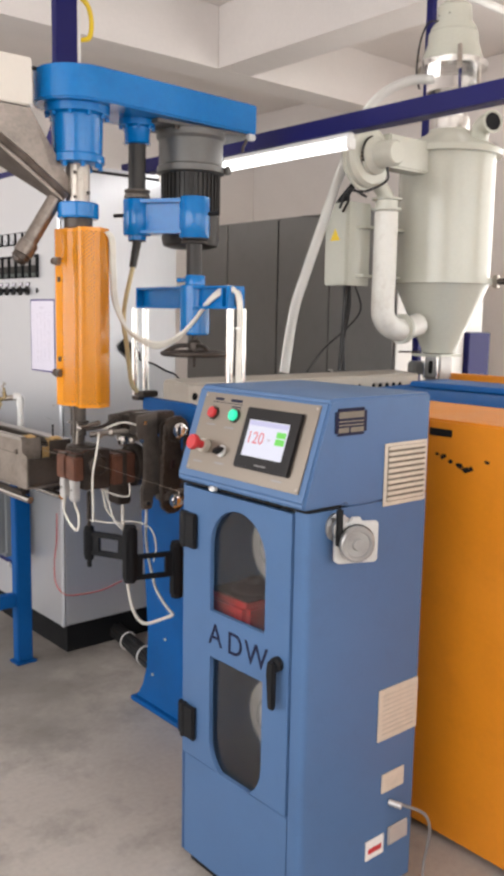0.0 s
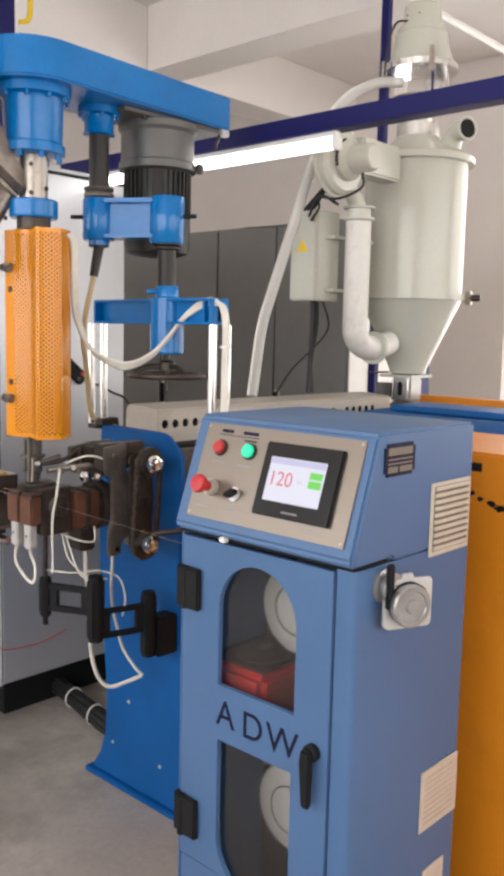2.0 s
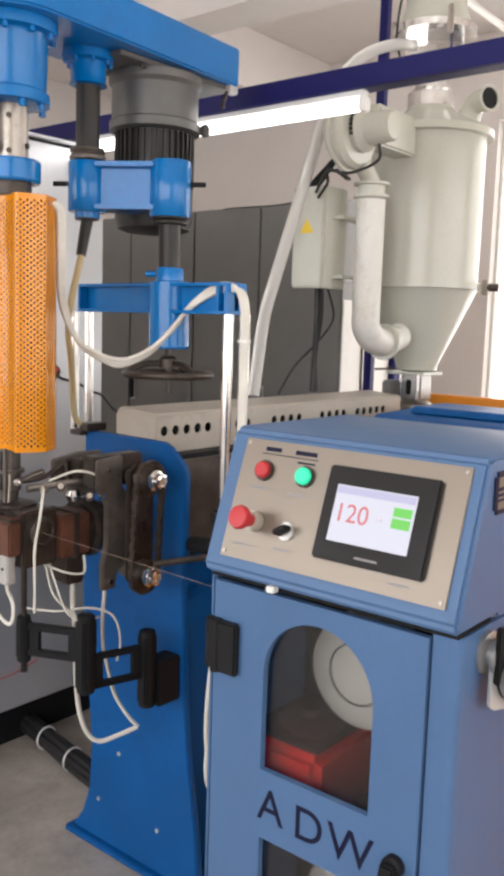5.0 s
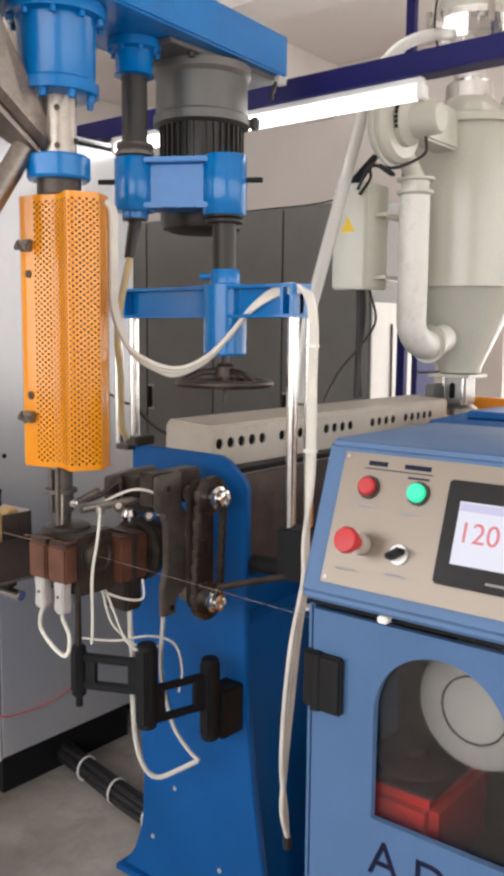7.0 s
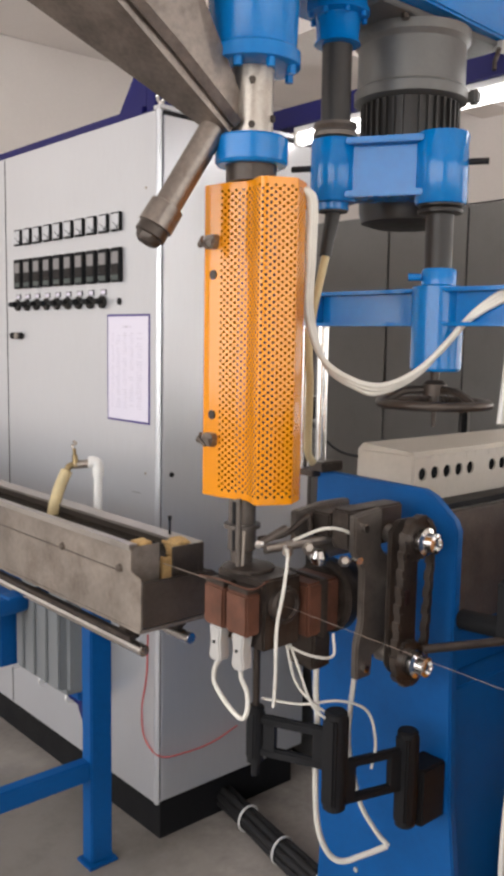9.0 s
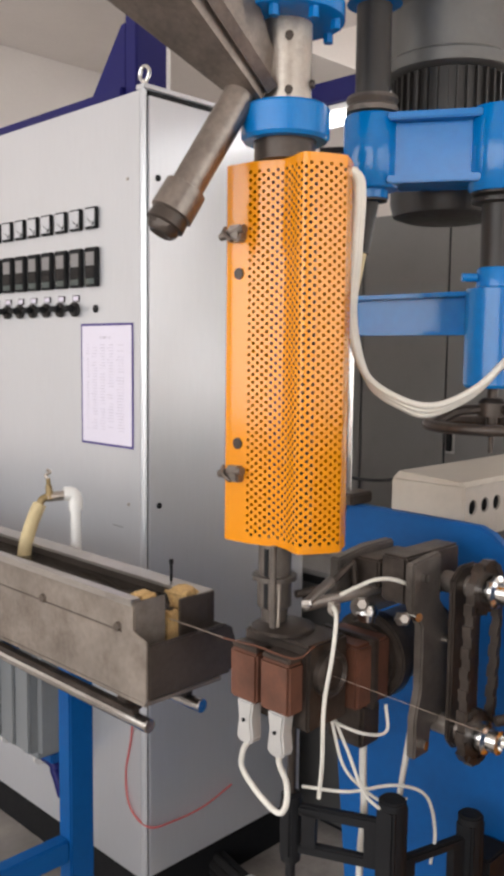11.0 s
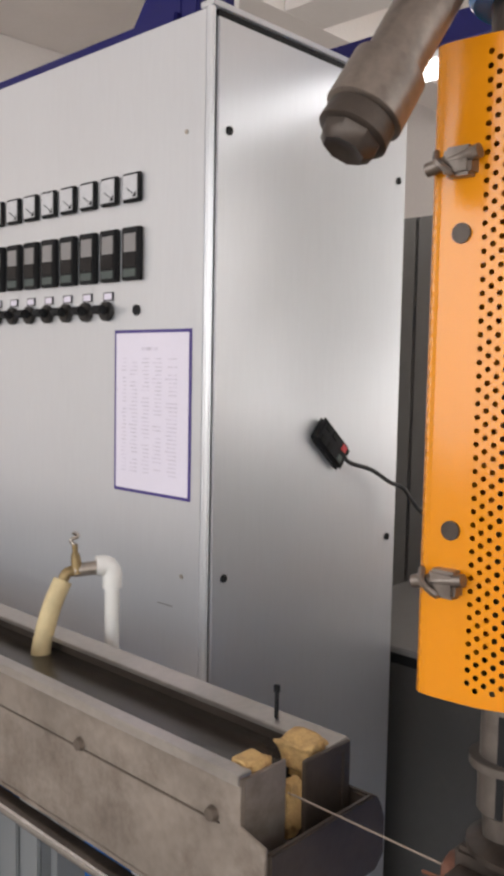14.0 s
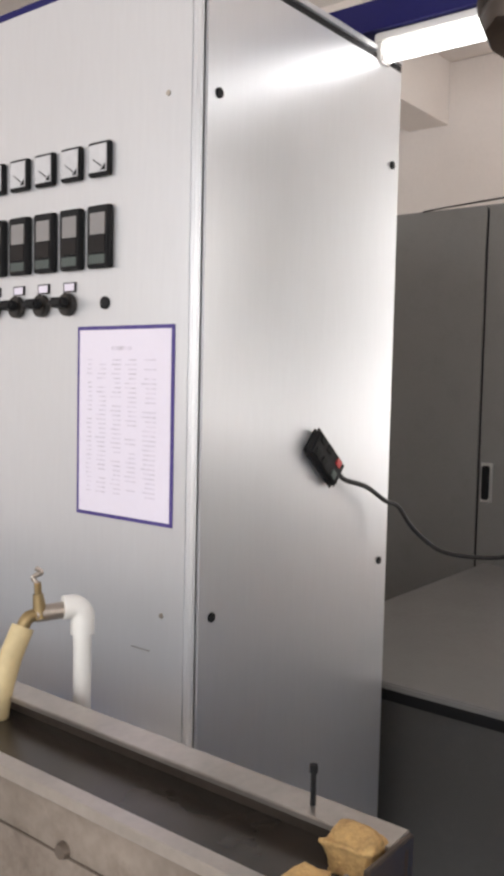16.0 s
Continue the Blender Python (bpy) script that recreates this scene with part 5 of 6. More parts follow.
def upright_extruder():
    ax, ay = 1.372, 2.455
    t = thing("upright_extruder", (ax, ay, 1.03), "bright blue upright extruder with orange perforated barrel guard", "extruder")
    arm = part("top_arm", rounded_arm((ax, ay), (2.022, 2.462), 0.132, 0.100, 2.086, 2.184, 0.005), BLUE, t, "long flat blue arm")
    part("arm_plate", prism([(1.62, 2.38), (2.015, 2.375), (2.015, 2.55), (1.62, 2.55)], "z", 2.074, 2.0855, 0.002), MOTOR, t)
    part("corner_lug", box(1.985, 2.018, 2.360, 2.385, 2.066, 2.0855, 0.003), ALU, t)
    housing = part("bearing_housing", lathe([(0.100, 2.0855), (0.100, 2.062), (0.082, 2.058), (0.079, 2.05), (0.076, 1.945), (0.083, 1.940), (0.083, 1.918), (0.07, 1.915), (0.04, 1.914)], (ax, ay, 0), seg=48), BLUE, t, "blue cast bearing housing")
    for c in ring_of((ax, ay, 2.050), 0.091, 10, 0.2):
        part("bolt", rod(c, (c[0], c[1], 2.0618), 0.0065, seg=6), BLUE, housing)
    for c in ring_of((ax, ay, 1.902), 0.071, 8, 0.5):
        part("bolt", rod(c, (c[0], c[1], 1.9175), 0.0075, seg=6), BLUE, housing)
    part("drive_shaft", lathe([(0.037, 1.80), (0.037, 1.914)], (ax, ay, 0), seg=32), STEEL, t, "worn steel drive shaft")
    for z, a in ((1.888, -2.3), (1.815, -2.3), (1.83, -1.1)):
        d = Vector((math.cos(a), math.sin(a), 0)) * 0.0365
        part("shaft_screw", rod(Vector((ax, ay, z)) + d, Vector((ax, ay, z)) + d * 1.14, 0.006, seg=12), DARK_STEEL, t)
    part("lock_ring", lathe([(0.045, 1.800), (0.060, 1.800), (0.064, 1.796), (0.064, 1.757), (0.060, 1.752), (0.045, 1.752), (0.045, 1.800)], (ax, ay, 0), seg=48), BLUE, t, "blue lock ring")
    part("ring_core", lathe([(0.0, 1.7995), (0.0445, 1.7995), (0.0445, 1.7235), (0.022, 1.723), (0.022, 1.70), (0, 1.70)], (ax, ay, 0), seg=40), DARK_STEEL, t)
    # guard
    prof = [(1.440, 2.548), (1.350, 2.536), (1.327, 2.527), (1.3275, 2.492), (1.332, 2.466), (1.344, 2.434), (1.342, 2.415), (1.331, 2.388), (1.336, 2.374), (1.380, 2.352), (1.396, 2.356), (1.440, 2.384), (1.452, 2.43), (1.452, 2.51), (1.4401, 2.5481)]
    guard = part("barrel_guard", perforated_guard(prof, 1.166, 1.722, 0.0143, 0.0026, [(0, 0.165), (0.40, 9)]), ORANGE, t, "orange perforated sheet-metal guard", sharp=50)
    rim = [(x, y) for x, y in prof[:-1]]
    part("guard_cap", prism([(1.385 + (x - 1.385) * 0.97, 2.455 + (y - 2.455) * 0.97) for x, y in rim], "z", 1.7165, 1.7195, 0), ORANGE, guard)
    # Added black plate keeps light from showing through the lowest holes.
    part("guard_light_stop", prism([(1.385 + (x - 1.385) * 0.95, 2.455 + (y - 2.455) * 0.95) for x, y in rim], "z", 1.1675, 1.1705, 0), BLACK, guard)
    for z in (1.622, 1.270):
        lb = box(1.313, 1.335, 2.488, 2.514, z - 0.012, z + 0.012, 0.003)
        rod((1.318, 2.482, z + 0.006), (1.319, 2.531, z - 0.003), 0.006, seg=12, bm=lb)
        hose([(1.318, 2.522, z + 0.010), (1.308, 2.515, z), (1.314, 2.505, z - 0.010), (1.328, 2.515, z - 0.006)], 0.003, seg=6, bm=lb)
        part("toggle_latch", lb, GRIMY, guard, "worn steel toggle latch")
    for z in (1.565, 1.315):
        part("slot", rod((1.340, 2.501, z), (1.3245, 2.5005, z), 0.0085, seg=16), DARK_STEEL, guard)
    part("inner_barrel", rod((1.392, 2.455, 1.172), (1.392, 2.455, 1.715), 0.035, seg=28), DARK_STEEL, t)
    # nozzle under the guard
    part("nozzle", lathe([(0.023, 1.18), (0.025, 1.160), (0.025, 1.118), (0.034, 1.117), (0.034, 1.110), (0.026, 1.108), (0.026, 1.070), (0.021, 1.066), (0.019, 1.035)], (1.366, 2.458, 0), seg=32), OILY, t, "steel nozzle")
    part("nozzle_slit", box(1.340, 1.3425, 2.449, 2.456, 1.07, 1.16, 0), BLACK, t)
    part("thermocouple", rod((1.345, 2.432, 1.04), (1.352, 2.436, 1.118), 0.0035, seg=8), STEEL, t)
    # second column, clamp and screw
    cx, cy, sx, sy = 1.602, 2.474, 1.708, 2.298
    hub = part("column_flange", lathe([(0.060, 2.0855), (0.060, 2.066), (0.043, 2.062), (0.041, 2.02), (0.045, 2.012), (0.030, 2.01)], (cx, cy, 0), seg=40), BLUE, t, "blue flange of the guide column")
    for c in ring_of((cx, cy, 2.056), 0.053, 8, 0.3):
        part("bolt", rod(c, (c[0], c[1], 2.066), 0.0055, seg=6), BLUE, hub)
    part("guide_column", lathe([(0.0285, 1.70), (0.0285, 2.012)], (cx, cy, 0), seg=32), MOTOR_DARK, t, "dark oiled guide column")
    part("column_collar", lathe([(0.028, 1.866), (0.041, 1.866), (0.043, 1.860), (0.038, 1.853), (0.043, 1.848), (0.043, 1.840), (0.028, 1.8395)], (cx, cy, 0), seg=36), OILY, t)
    cl = lathe([(0.0, 1.835), (0.043, 1.835), (0.046, 1.831), (0.046, 1.722), (0.043, 1.718), (0, 1.718)], (cx, cy, 0), seg=44)
    cl2 = bmesh.new()
    pieces = []
    lathe([(0.0, 1.838), (0.046, 1.838), (0.049, 1.834), (0.049, 1.712), (0.046, 1.708), (0, 1.708)], (sx, sy, 0), seg=44, bm=cl2)
    d = (Vector((sx, sy)) - Vector((cx, cy))).normalized()
    n = Vector((-d.y, d.x))
    for off, z0, z1, hw in ((0, 1.7345, 1.8195, 0.020), (0, 1.722, 1.734, 0.042), (0, 1.820, 1.832, 0.042)):
        p, q = Vector((cx, cy)) + d * 0.03, Vector((sx, sy)) - d * 0.03
        pieces.append(prism([tuple(p + n * hw), tuple(q + n * hw), tuple(q - n * hw), tuple(p - n * hw)], "z", z0, z1, 0.002))
    part("clamp_sleeve", cl, BLUE, t)
    part("clamp_sleeve", cl2, BLUE, t)
    clamp = part("clamp_arm", pieces[0], BLUE, t, "blue cast clamp arm")
    for piece in pieces[1:]:
        part("arm_flange", piece, BLUE, clamp)
    for p, s in ((Vector((cx, cy)), -1), (Vector((sx, sy)), 1)):
        c = p + d * s * 0.045
        e = p + d * s * 0.085
        part("clamp_screw", rod((c.x, c.y, 1.785), (e.x, e.y, 1.785), 0.006, seg=10), BLACK, clamp)
    part("clamp_nut", lathe([(0.030, 1.7178), (0.030, 1.704), (0.02, 1.70), (0, 1.70)], (cx, cy, 0), seg=20), BLUE, t)
    part("lift_screw", lathe([(0.0, 1.5905), (0.026, 1.5905), (0.026, 1.69), (0.042, 1.692), (0.043, 1.698), (0.036, 1.701), (0.042, 1.7045), (0.042, 1.7078)], (sx, sy, 0), seg=36), MOTOR_DARK, t, "dark lifting screw")
    # motor
    mx, my = 1.812, 2.462
    part("motor_bell", lathe([(0.118, 2.0735), (0.118, 2.055), (0.110, 2.045), (0.110, 1.965), (0.116, 1.960), (0.116, 1.940), (0.104, 1.936)], (mx, my, 0), seg=56), MOTOR, t, "grey cast motor bell")
    part("motor_shell", lathe([(0.094, 1.9355), (0.094, 1.80), (0.0, 1.80)], (mx, my, 0), seg=48), MOTOR_DARK, t, "dark finned motor shell")
    for i in range(36):
        a = 2 * math.pi * i / 36
        u = Vector((math.cos(a), math.sin(a), 0))
        s = Vector((-u.y, u.x, 0)) * 0.002
        p = Vector((mx, my, 0))
        pts = [p + u * 0.090 + s, p + u * 0.102 + s, p + u * 0.102 - s, p + u * 0.090 - s]
        part("fin", prism([(q.x, q.y) for q in pts], "z", 1.805, 1.934, 0), MOTOR_DARK, t)
    part("fan_cowl", lathe([(0.100, 1.80), (0.100, 1.72), (0.094, 1.698), (0.07, 1.690), (0, 1.690)], (mx, my, 0), seg=48), MOTOR_DARK, t)
    part("motor_lug", box(1.884, 1.905, 2.352, 2.376, 1.936, 1.966, 0.005), MOTOR, t)
    part("lifting_hook", hose([(1.978, 2.366, 2.066), (1.972, 2.366, 2.050), (1.962, 2.364, 2.036), (1.958, 2.362, 2.018)], 0.005, seg=8), DARK_STEEL, t)
    for x in (1.70, 1.80, 1.90):
        part("plate_bolt", rod((x, 2.392, 2.0735), (x, 2.392, 2.064), 0.008, seg=6), DARK_STEEL, t)
    return t


upright_extruder()


def lift_frame():
    t = thing("lift_frame", (1.712, 2.35, 0.9), "blue cross beam with handwheel on bright steel posts", "lift frame")
    x = 1.712
    b = box(x - 0.008, x + 0.008, 2.085, 2.60, 1.490, 1.545, 0.001)
    box(x - 0.034, x + 0.034, 2.085, 2.60, 1.5455, 1.553, 0.001, bm=b)
    box(x - 0.034, x + 0.034, 2.085, 2.60, 1.482, 1.4895, 0.001, bm=b)
    for y in (2.085, 2.110, 2.592):
        box(x - 0.034, x + 0.034, y, y + 0.008, 1.4898, 1.5452, 0, bm=b)
    part("cross_beam", b, BLUE, t, "blue channel-section cross beam")
    part("spindle_boss", lathe([(0.0, 1.590), (0.030, 1.590), (0.033, 1.586), (0.033, 1.560), (0.049, 1.556), (0.049, 1.402), (0.045, 1.397), (0, 1.397)], (x, 2.298, 0), seg=40), BLUE, t, "blue spindle boss")
    part("boss_screw", rod((x - 0.028, 2.318, 1.574), (x - 0.045, 2.336, 1.574), 0.007, seg=10), BLUE, t)
    part("spindle", rod((x, 2.298, 1.33), (x, 2.298, 1.3965), 0.009, seg=16), DARK_STEEL, t)
    part("spindle_tip", rod((x, 2.298, 1.29), (x, 2.298, 1.3295), 0.0045, seg=12), DARK_STEEL, t)
    w = bmesh.new()
    R, n = 0.104, 40
    pts = [(x + R * math.cos(2 * math.pi * i / n), 2.298 + R * math.sin(2 * math.pi * i / n), 1.335) for i in range(n + 1)]
    hose(pts, 0.009, seg=10, curved=False, bm=w)
    for i in range(3):
        a = 0.4 + 2 * math.pi * i / 3
        hose([(x + 0.02 * math.cos(a), 2.298 + 0.02 * math.sin(a), 1.362), (x + 0.06 * math.cos(a), 2.298 + 0.06 * math.sin(a), 1.358), (x + 0.10 * math.cos(a), 2.298 + 0.10 * math.sin(a), 1.337)], 0.008, seg=8, bm=w)
    lathe([(0.024, 1.35), (0.024, 1.372), (0.015, 1.380)], (x, 2.298, 0), seg=20, bm=w)
    part("handwheel", w, DARK_STEEL, t, "dark cast handwheel")
    for y, z in ((2.083, 0.945), (2.625, 1.170)):
        for dx, dy in ((-0.013, 0.014), (0.013, -0.014)):
            part("post", rod((x + dx, y + dy, z), (x + dx, y + dy, 1.482), 0.0125, seg=20), BRIGHT, t, "bright steel post")
    part("post_clamp", box(x - 0.034, x + 0.034, 2.045, 2.120, 0.915, 1.03, 0.006), BLACK, t)
    part("outrigger", rod((x + 0.01, 2.12, 0.93), (x + 0.02, 2.224, 0.92), 0.020, seg=18), BLACK, t)
    part("cross_rod", rod((x - 0.14, 2.195, 0.905), (x - 0.01, 2.085, 0.925), 0.008, seg=12), DARK_STEEL, t)
    part("rear_bracket", box(x - 0.03, x + 0.035, 2.56, 2.6, 1.1685, 1.19, 0.003), DARK_STEEL, t)
    part("rear_shelf", box(x - 0.03, x + 0.035, 2.59, 2.635, 1.155, 1.1685, 0.002), DARK_STEEL, t)
    return t


lift_frame()


def feed_hopper():
    t = thing("feed_hopper", (1.16, 2.5, 1.84), "steel feed hopper with a slanted drain pipe", "hopper")
    b = bmesh.new()
    lo = [(1.318, 2.45, 1.800), (1.352, 2.45, 1.850), (1.352, 2.49, 1.850), (1.318, 2.49, 1.800)]
    hi = [(0.92, 2.42, 2.053), (1.198, 2.42, 2.053), (1.198, 2.66, 2.053), (0.92, 2.66, 2.053)]
    v0, v1 = [b.verts.new(p) for p in lo], [b.verts.new(p) for p in hi]
    for i in range(4):
        b.faces.new((v0[i], v0[(i + 1) % 4], v1[(i + 1) % 4], v1[i]))
    b.faces.new(v0)
    b.faces.new(v1)
    part("chute", b, GRIMY, t, "worn steel chute", sharp=20)
    part("chute_angle", hose([(1.33, 2.446, 1.818), (1.20, 2.434, 1.905), (0.965, 2.414, 2.045)], 0.012, seg=4, curved=False), GRIMY, t)
    part("bin", prism([(0.90, 2.056), (0.90, 2.19), (1.203, 2.19), (1.203, 2.056)], "y", 2.41, 2.67, 0.004), BIN_PAINT, t, "pale steel bin")
    part("bin_bracket", rod((1.19, 2.47, 2.180), (1.30, 2.46, 2.175), 0.006, seg=8), BLACK, t)
    top, end = Vector((1.322, 2.478, 1.835)), Vector((1.210, 2.525, 1.630))
    d = (end - top).normalized()
    part("drain_pipe", rod(top, end - d * 0.02, 0.0235, seg=28), GRIMY, t, "grimy steel drain pipe")
    part("pipe_collar", lathe([(0.0245, -0.055), (0.030, -0.053), (0.031, -0.012), (0.028, -0.010), (0, -0.010)], end, tuple(d), 32), GRIMY, t)
    part("plug", lathe([(0.027, -0.0098), (0.028, 0.006), (0.025, 0.008), (0, 0.008)], end, tuple(d), 32), DARK_STEEL, t)
    part("plug_hex", lathe([(0.024, 0.0082), (0.022, 0.016), (0.017, 0.021), (0.008, 0.017), (0, 0.017)], end, tuple(d), 8), DARK_STEEL, t)
    return t


feed_hopper()


# ---- crosshead ----
def crosshead():
    t = thing("extrusion_crosshead", (1.45, 2.41, 0.88), "oily brown steel extrusion crosshead with heaters and chain", "crosshead")
    part("main_block", box(1.336, 1.426, 2.362, 2.492, 0.905, 1.034, 0.004), DARK_STEEL, t)
    part("top_cap", lathe([(0.048, 1.0345), (0.048, 1.040), (0.030, 1.046), (0, 1.046)], (1.372, 2.445, 0), seg=36), DARK_STEEL, t)
    part("die_plug", lathe([(0.034, 0), (0.034, 0.010), (0.027, 0.014), (0.024, 0.008), (0.012, 0.010), (0, 0.010)], (1.380, 2.362, 0.985), (0, -1, 0), 32), DARK_STEEL, t)
    part("wire_outlet", lathe([(0.022, 0), (0.018, 0.024), (0.008, 0.03), (0, 0.03)], (1.376, 2.492, 0.985), (0, 1, 0), 28), RUST, t)
    for y0, y1 in ((2.433, 2.489), (2.369, 2.427)):
        ym = (y0 + y1) / 2
        h = part("heater_block", box(1.302, 1.3355, y0, y1, 0.936, 1.012, 0.004), RUST, t, "rust-brown heater block")
        part("heater_top", box(1.305, 1.3355, y0 + 0.002, y1 - 0.002, 1.0122, 1.020, 0.002), DARK_STEEL, h)
        b = prism([(ym - 0.017, 0.935), (ym + 0.017, 0.935), (ym + 0.013, 0.905), (ym + 0.017, 0.876), (ym + 0.010, 0.868), (ym - 0.010, 0.868), (ym - 0.017, 0.876), (ym - 0.013, 0.905)], "x", 1.306, 1.330, 0.003)
        plug = part("heater_plug", b, ALU, h, "pale aluminium heater plug")
        part("plug_screw", rod((1.3058, ym, 0.905), (1.3035, ym, 0.905), 0.003, seg=8), BLACK, h)
    part("band_strap", hose([(1.300, 2.50, 1.022), (1.298, 2.43, 1.028), (1.304, 2.36, 1.026), (1.34, 2.355, 1.036)], 0.0016, seg=6), RUST, t)
    part("rear_heater", box(1.428, 1.512, 2.345, 2.44, 0.915, 1.015, 0.005), RUST, t, "rust-brown rear heater block")
    part("rear_foot", box(1.452, 1.50, 2.352, 2.42, 0.845, 0.9148, 0.005), DARK_STEEL, t)
    part("rear_band", box(1.462, 1.476, 2.340, 2.445, 0.91, 1.02, 0.002), DARK_STEEL, t)
    part("adapter", rod((1.512, 2.40, 0.965), (1.7045, 2.40, 0.965), 0.058, seg=32), DARK_STEEL, t)
    part("adapter_ring", rod((1.525, 2.40, 0.965), (1.552, 2.40, 0.965), 0.072, seg=36, bevel=0.003), DARK_STEEL, t)
    part("front_bracket", prism([(1.500, 0.835), (1.500, 0.90), (1.512, 0.94), (1.512, 1.04), (1.485, 1.075), (1.485, 1.142), (1.560, 1.150), (1.560, 1.075), (1.600, 1.030), (1.600, 0.885), (1.545, 0.875), (1.540, 0.835)], "y", 2.288, 2.304, 0.003), OILY, t, "oily steel side bracket")
    part("bracket_block", box(1.490, 1.640, 2.306, 2.352, 1.075, 1.148, 0.004), DARK_STEEL, t)
    part("rear_bracket", prism([(1.455, 1.07), (1.455, 1.135), (1.53, 1.145), (1.60, 1.145), (1.60, 1.07)], "y", 2.405, 2.425, 0.003), OILY, t)
    part("hinge_block", box(1.49, 1.60, 2.356, 2.402, 1.09, 1.135, 0.004), DARK_STEEL, t)
    part("hinge_bolt", rod((1.47, 2.38, 1.06), (1.60, 2.38, 1.06), 0.014, seg=16), STEEL, t)
    part("knurled_stud", rod((1.303, 2.34, 1.110), (1.392, 2.37, 1.118), 0.006, 0.008, seg=18, bevel=0.002), OILY, t)
    part("stud_tip", lathe([(0.008, 0), (0.007, 0.006), (0.0, 0.010)], (1.303, 2.34, 1.110), (-0.5, -0.5, -0.6), 16), BRIGHT, t, "bright rounded stud tip")
    for c, r in (((1.412, 2.33, 1.088), 0.012), ((1.461, 2.29, 1.065), 0.011)):
        part("lock_nut", lathe([(r, -0.008), (r, 0.006), (r * 0.6, 0.012), (0, 0.012)], c, (-0.6, -0.7, 0.3), 6), STEEL, t, "worn lock nut")
    part("clamp_stud", rod((1.338, 2.435, 1.045), (1.338, 2.435, 1.168), 0.005, seg=12), OILY, t)
    part("swing_link", hose([(1.372, 2.42, 1.092), (1.42, 2.40, 1.10), (1.47, 2.395, 1.125), (1.475, 2.393, 1.12), (1.48, 2.39, 1.08)], 0.006, seg=10), DARK_STEEL, t)
    part("tie_bar", rod((1.38, 2.41, 1.075), (1.52, 2.37, 1.085), 0.009, seg=12), STEEL, t)
    part("spring_ball", lathe([(0.0, -0.018), (0.013, -0.013), (0.018, 0), (0.013, 0.013), (0, 0.018)], (1.475, 2.365, 1.055), seg=20), BRIGHT, t)
    part("grease_nipple", rod((1.502, 2.303, 1.06), (1.497, 2.285, 1.06), 0.007, seg=10), BRIGHT, t)
    for x, z in ((1.508, 1.118), (1.575, 1.01), (1.52, 0.855)):
        part("bracket_bolt", rod((x, 2.288, z), (x, 2.280, z), 0.007, seg=6), BRIGHT, t)
    # chain drive: two sprockets and a roller chain
    for x, z in ((1.590, 1.096), (1.576, 0.872)):
        b = bmesh.new()
        teeth = 18
        pts = []
        for i in range(teeth * 2):
            a, r = math.pi * i / teeth, 0.040 if i % 2 else 0.034
            pts.append((x + r * math.cos(a), z + r * math.sin(a)))
        prism(pts, "y", 2.226, 2.236, 0, bm=b)
        s = part("sprocket", b, DARK_STEEL, t, "oily chain sprocket")
        part("sprocket_hub", lathe([(0.025, 0), (0.025, 0.018), (0.018, 0.022), (0.018, 0.038), (0.012, 0.040), (0.010, 0.034), (0, 0.034)], (x, 2.226, z), (0, -1, 0), 28), BRIGHT, t, "bright machined shaft end")
        part("shaft", rod((x, 2.236, z), (x, 2.30, z), 0.017, seg=20), STEEL, t)
    zs, ze, r = 1.096, 0.872, 0.041
    loop = []
    for i in range(9):
        a = math.pi * i / 8
        loop.append(Vector((1.590 + r * math.cos(a), 2.231, zs + r * math.sin(a))))
    for i in range(1, 14):
        k = i / 14
        loop.append(Vector((1.590 - r - 0.014 * k, 2.231, zs + (ze - zs) * k)))
    for i in range(9):
        a = math.pi + math.pi * i / 8
        loop.append(Vector((1.576 + r * math.cos(a), 2.231, ze + r * math.sin(a))))
    for i in range(1, 14):
        k = i / 14
        loop.append(Vector((1.576 + r + 0.014 * k, 2.231, ze + (zs - ze) * k)))
    for i, p in enumerate(loop):
        q = loop[(i + 1) % len(loop)]
        d = (q - p).normalized()
        n = Vector((-d.z, 0, d.x)) * (0.0062 if i % 2 else 0.0048)
        e = d * 0.001
        pts = [p - e + n, q + e + n * 0.8, q + e - n * 0.8, p - e - n]
        y0, y1 = ((2.2235, 2.2255) if i % 2 else (2.2215, 2.2233))
        part("chain_link", prism([(v.x, v.z) for v in pts], "y", y0, y1 + 0.012, 0), DARK_STEEL, t)
    part("chain_plate", prism([(1.548, 0.860), (1.548, 1.110), (1.570, 1.130), (1.612, 1.130), (1.632, 1.110), (1.632, 0.860), (1.612, 0.842), (1.566, 0.842)], "y", 2.258, 2.268, 0.003), DARK_STEEL, t, "dark oily chain guard plate")
    part("red_tag", box(1.588, 1.602, 2.2515, 2.2575, 0.968, 0.995, 0.001), DARK_RED, t)
    part("thermo_wire", hose([(1.392, 2.37, 1.085), (1.375, 2.345, 1.075), (1.362, 2.34, 1.02), (1.352, 2.345, 0.95), (1.356, 2.35, 0.86), (1.362, 2.36, 0.80)], 0.0033, seg=8), SLEEVE, t, "pale woven sensor lead")
    part("sensor_plug", box(1.382, 1.400, 2.354, 2.370, 1.070, 1.090, 0.004), STEEL, t)
    part("sensor_lead", hose([(1.402, 2.36, 1.098), (1.45, 2.33, 1.118), (1.49, 2.31, 1.110), (1.52, 2.30, 1.085)], 0.003, seg=8), SLEEVE, t)
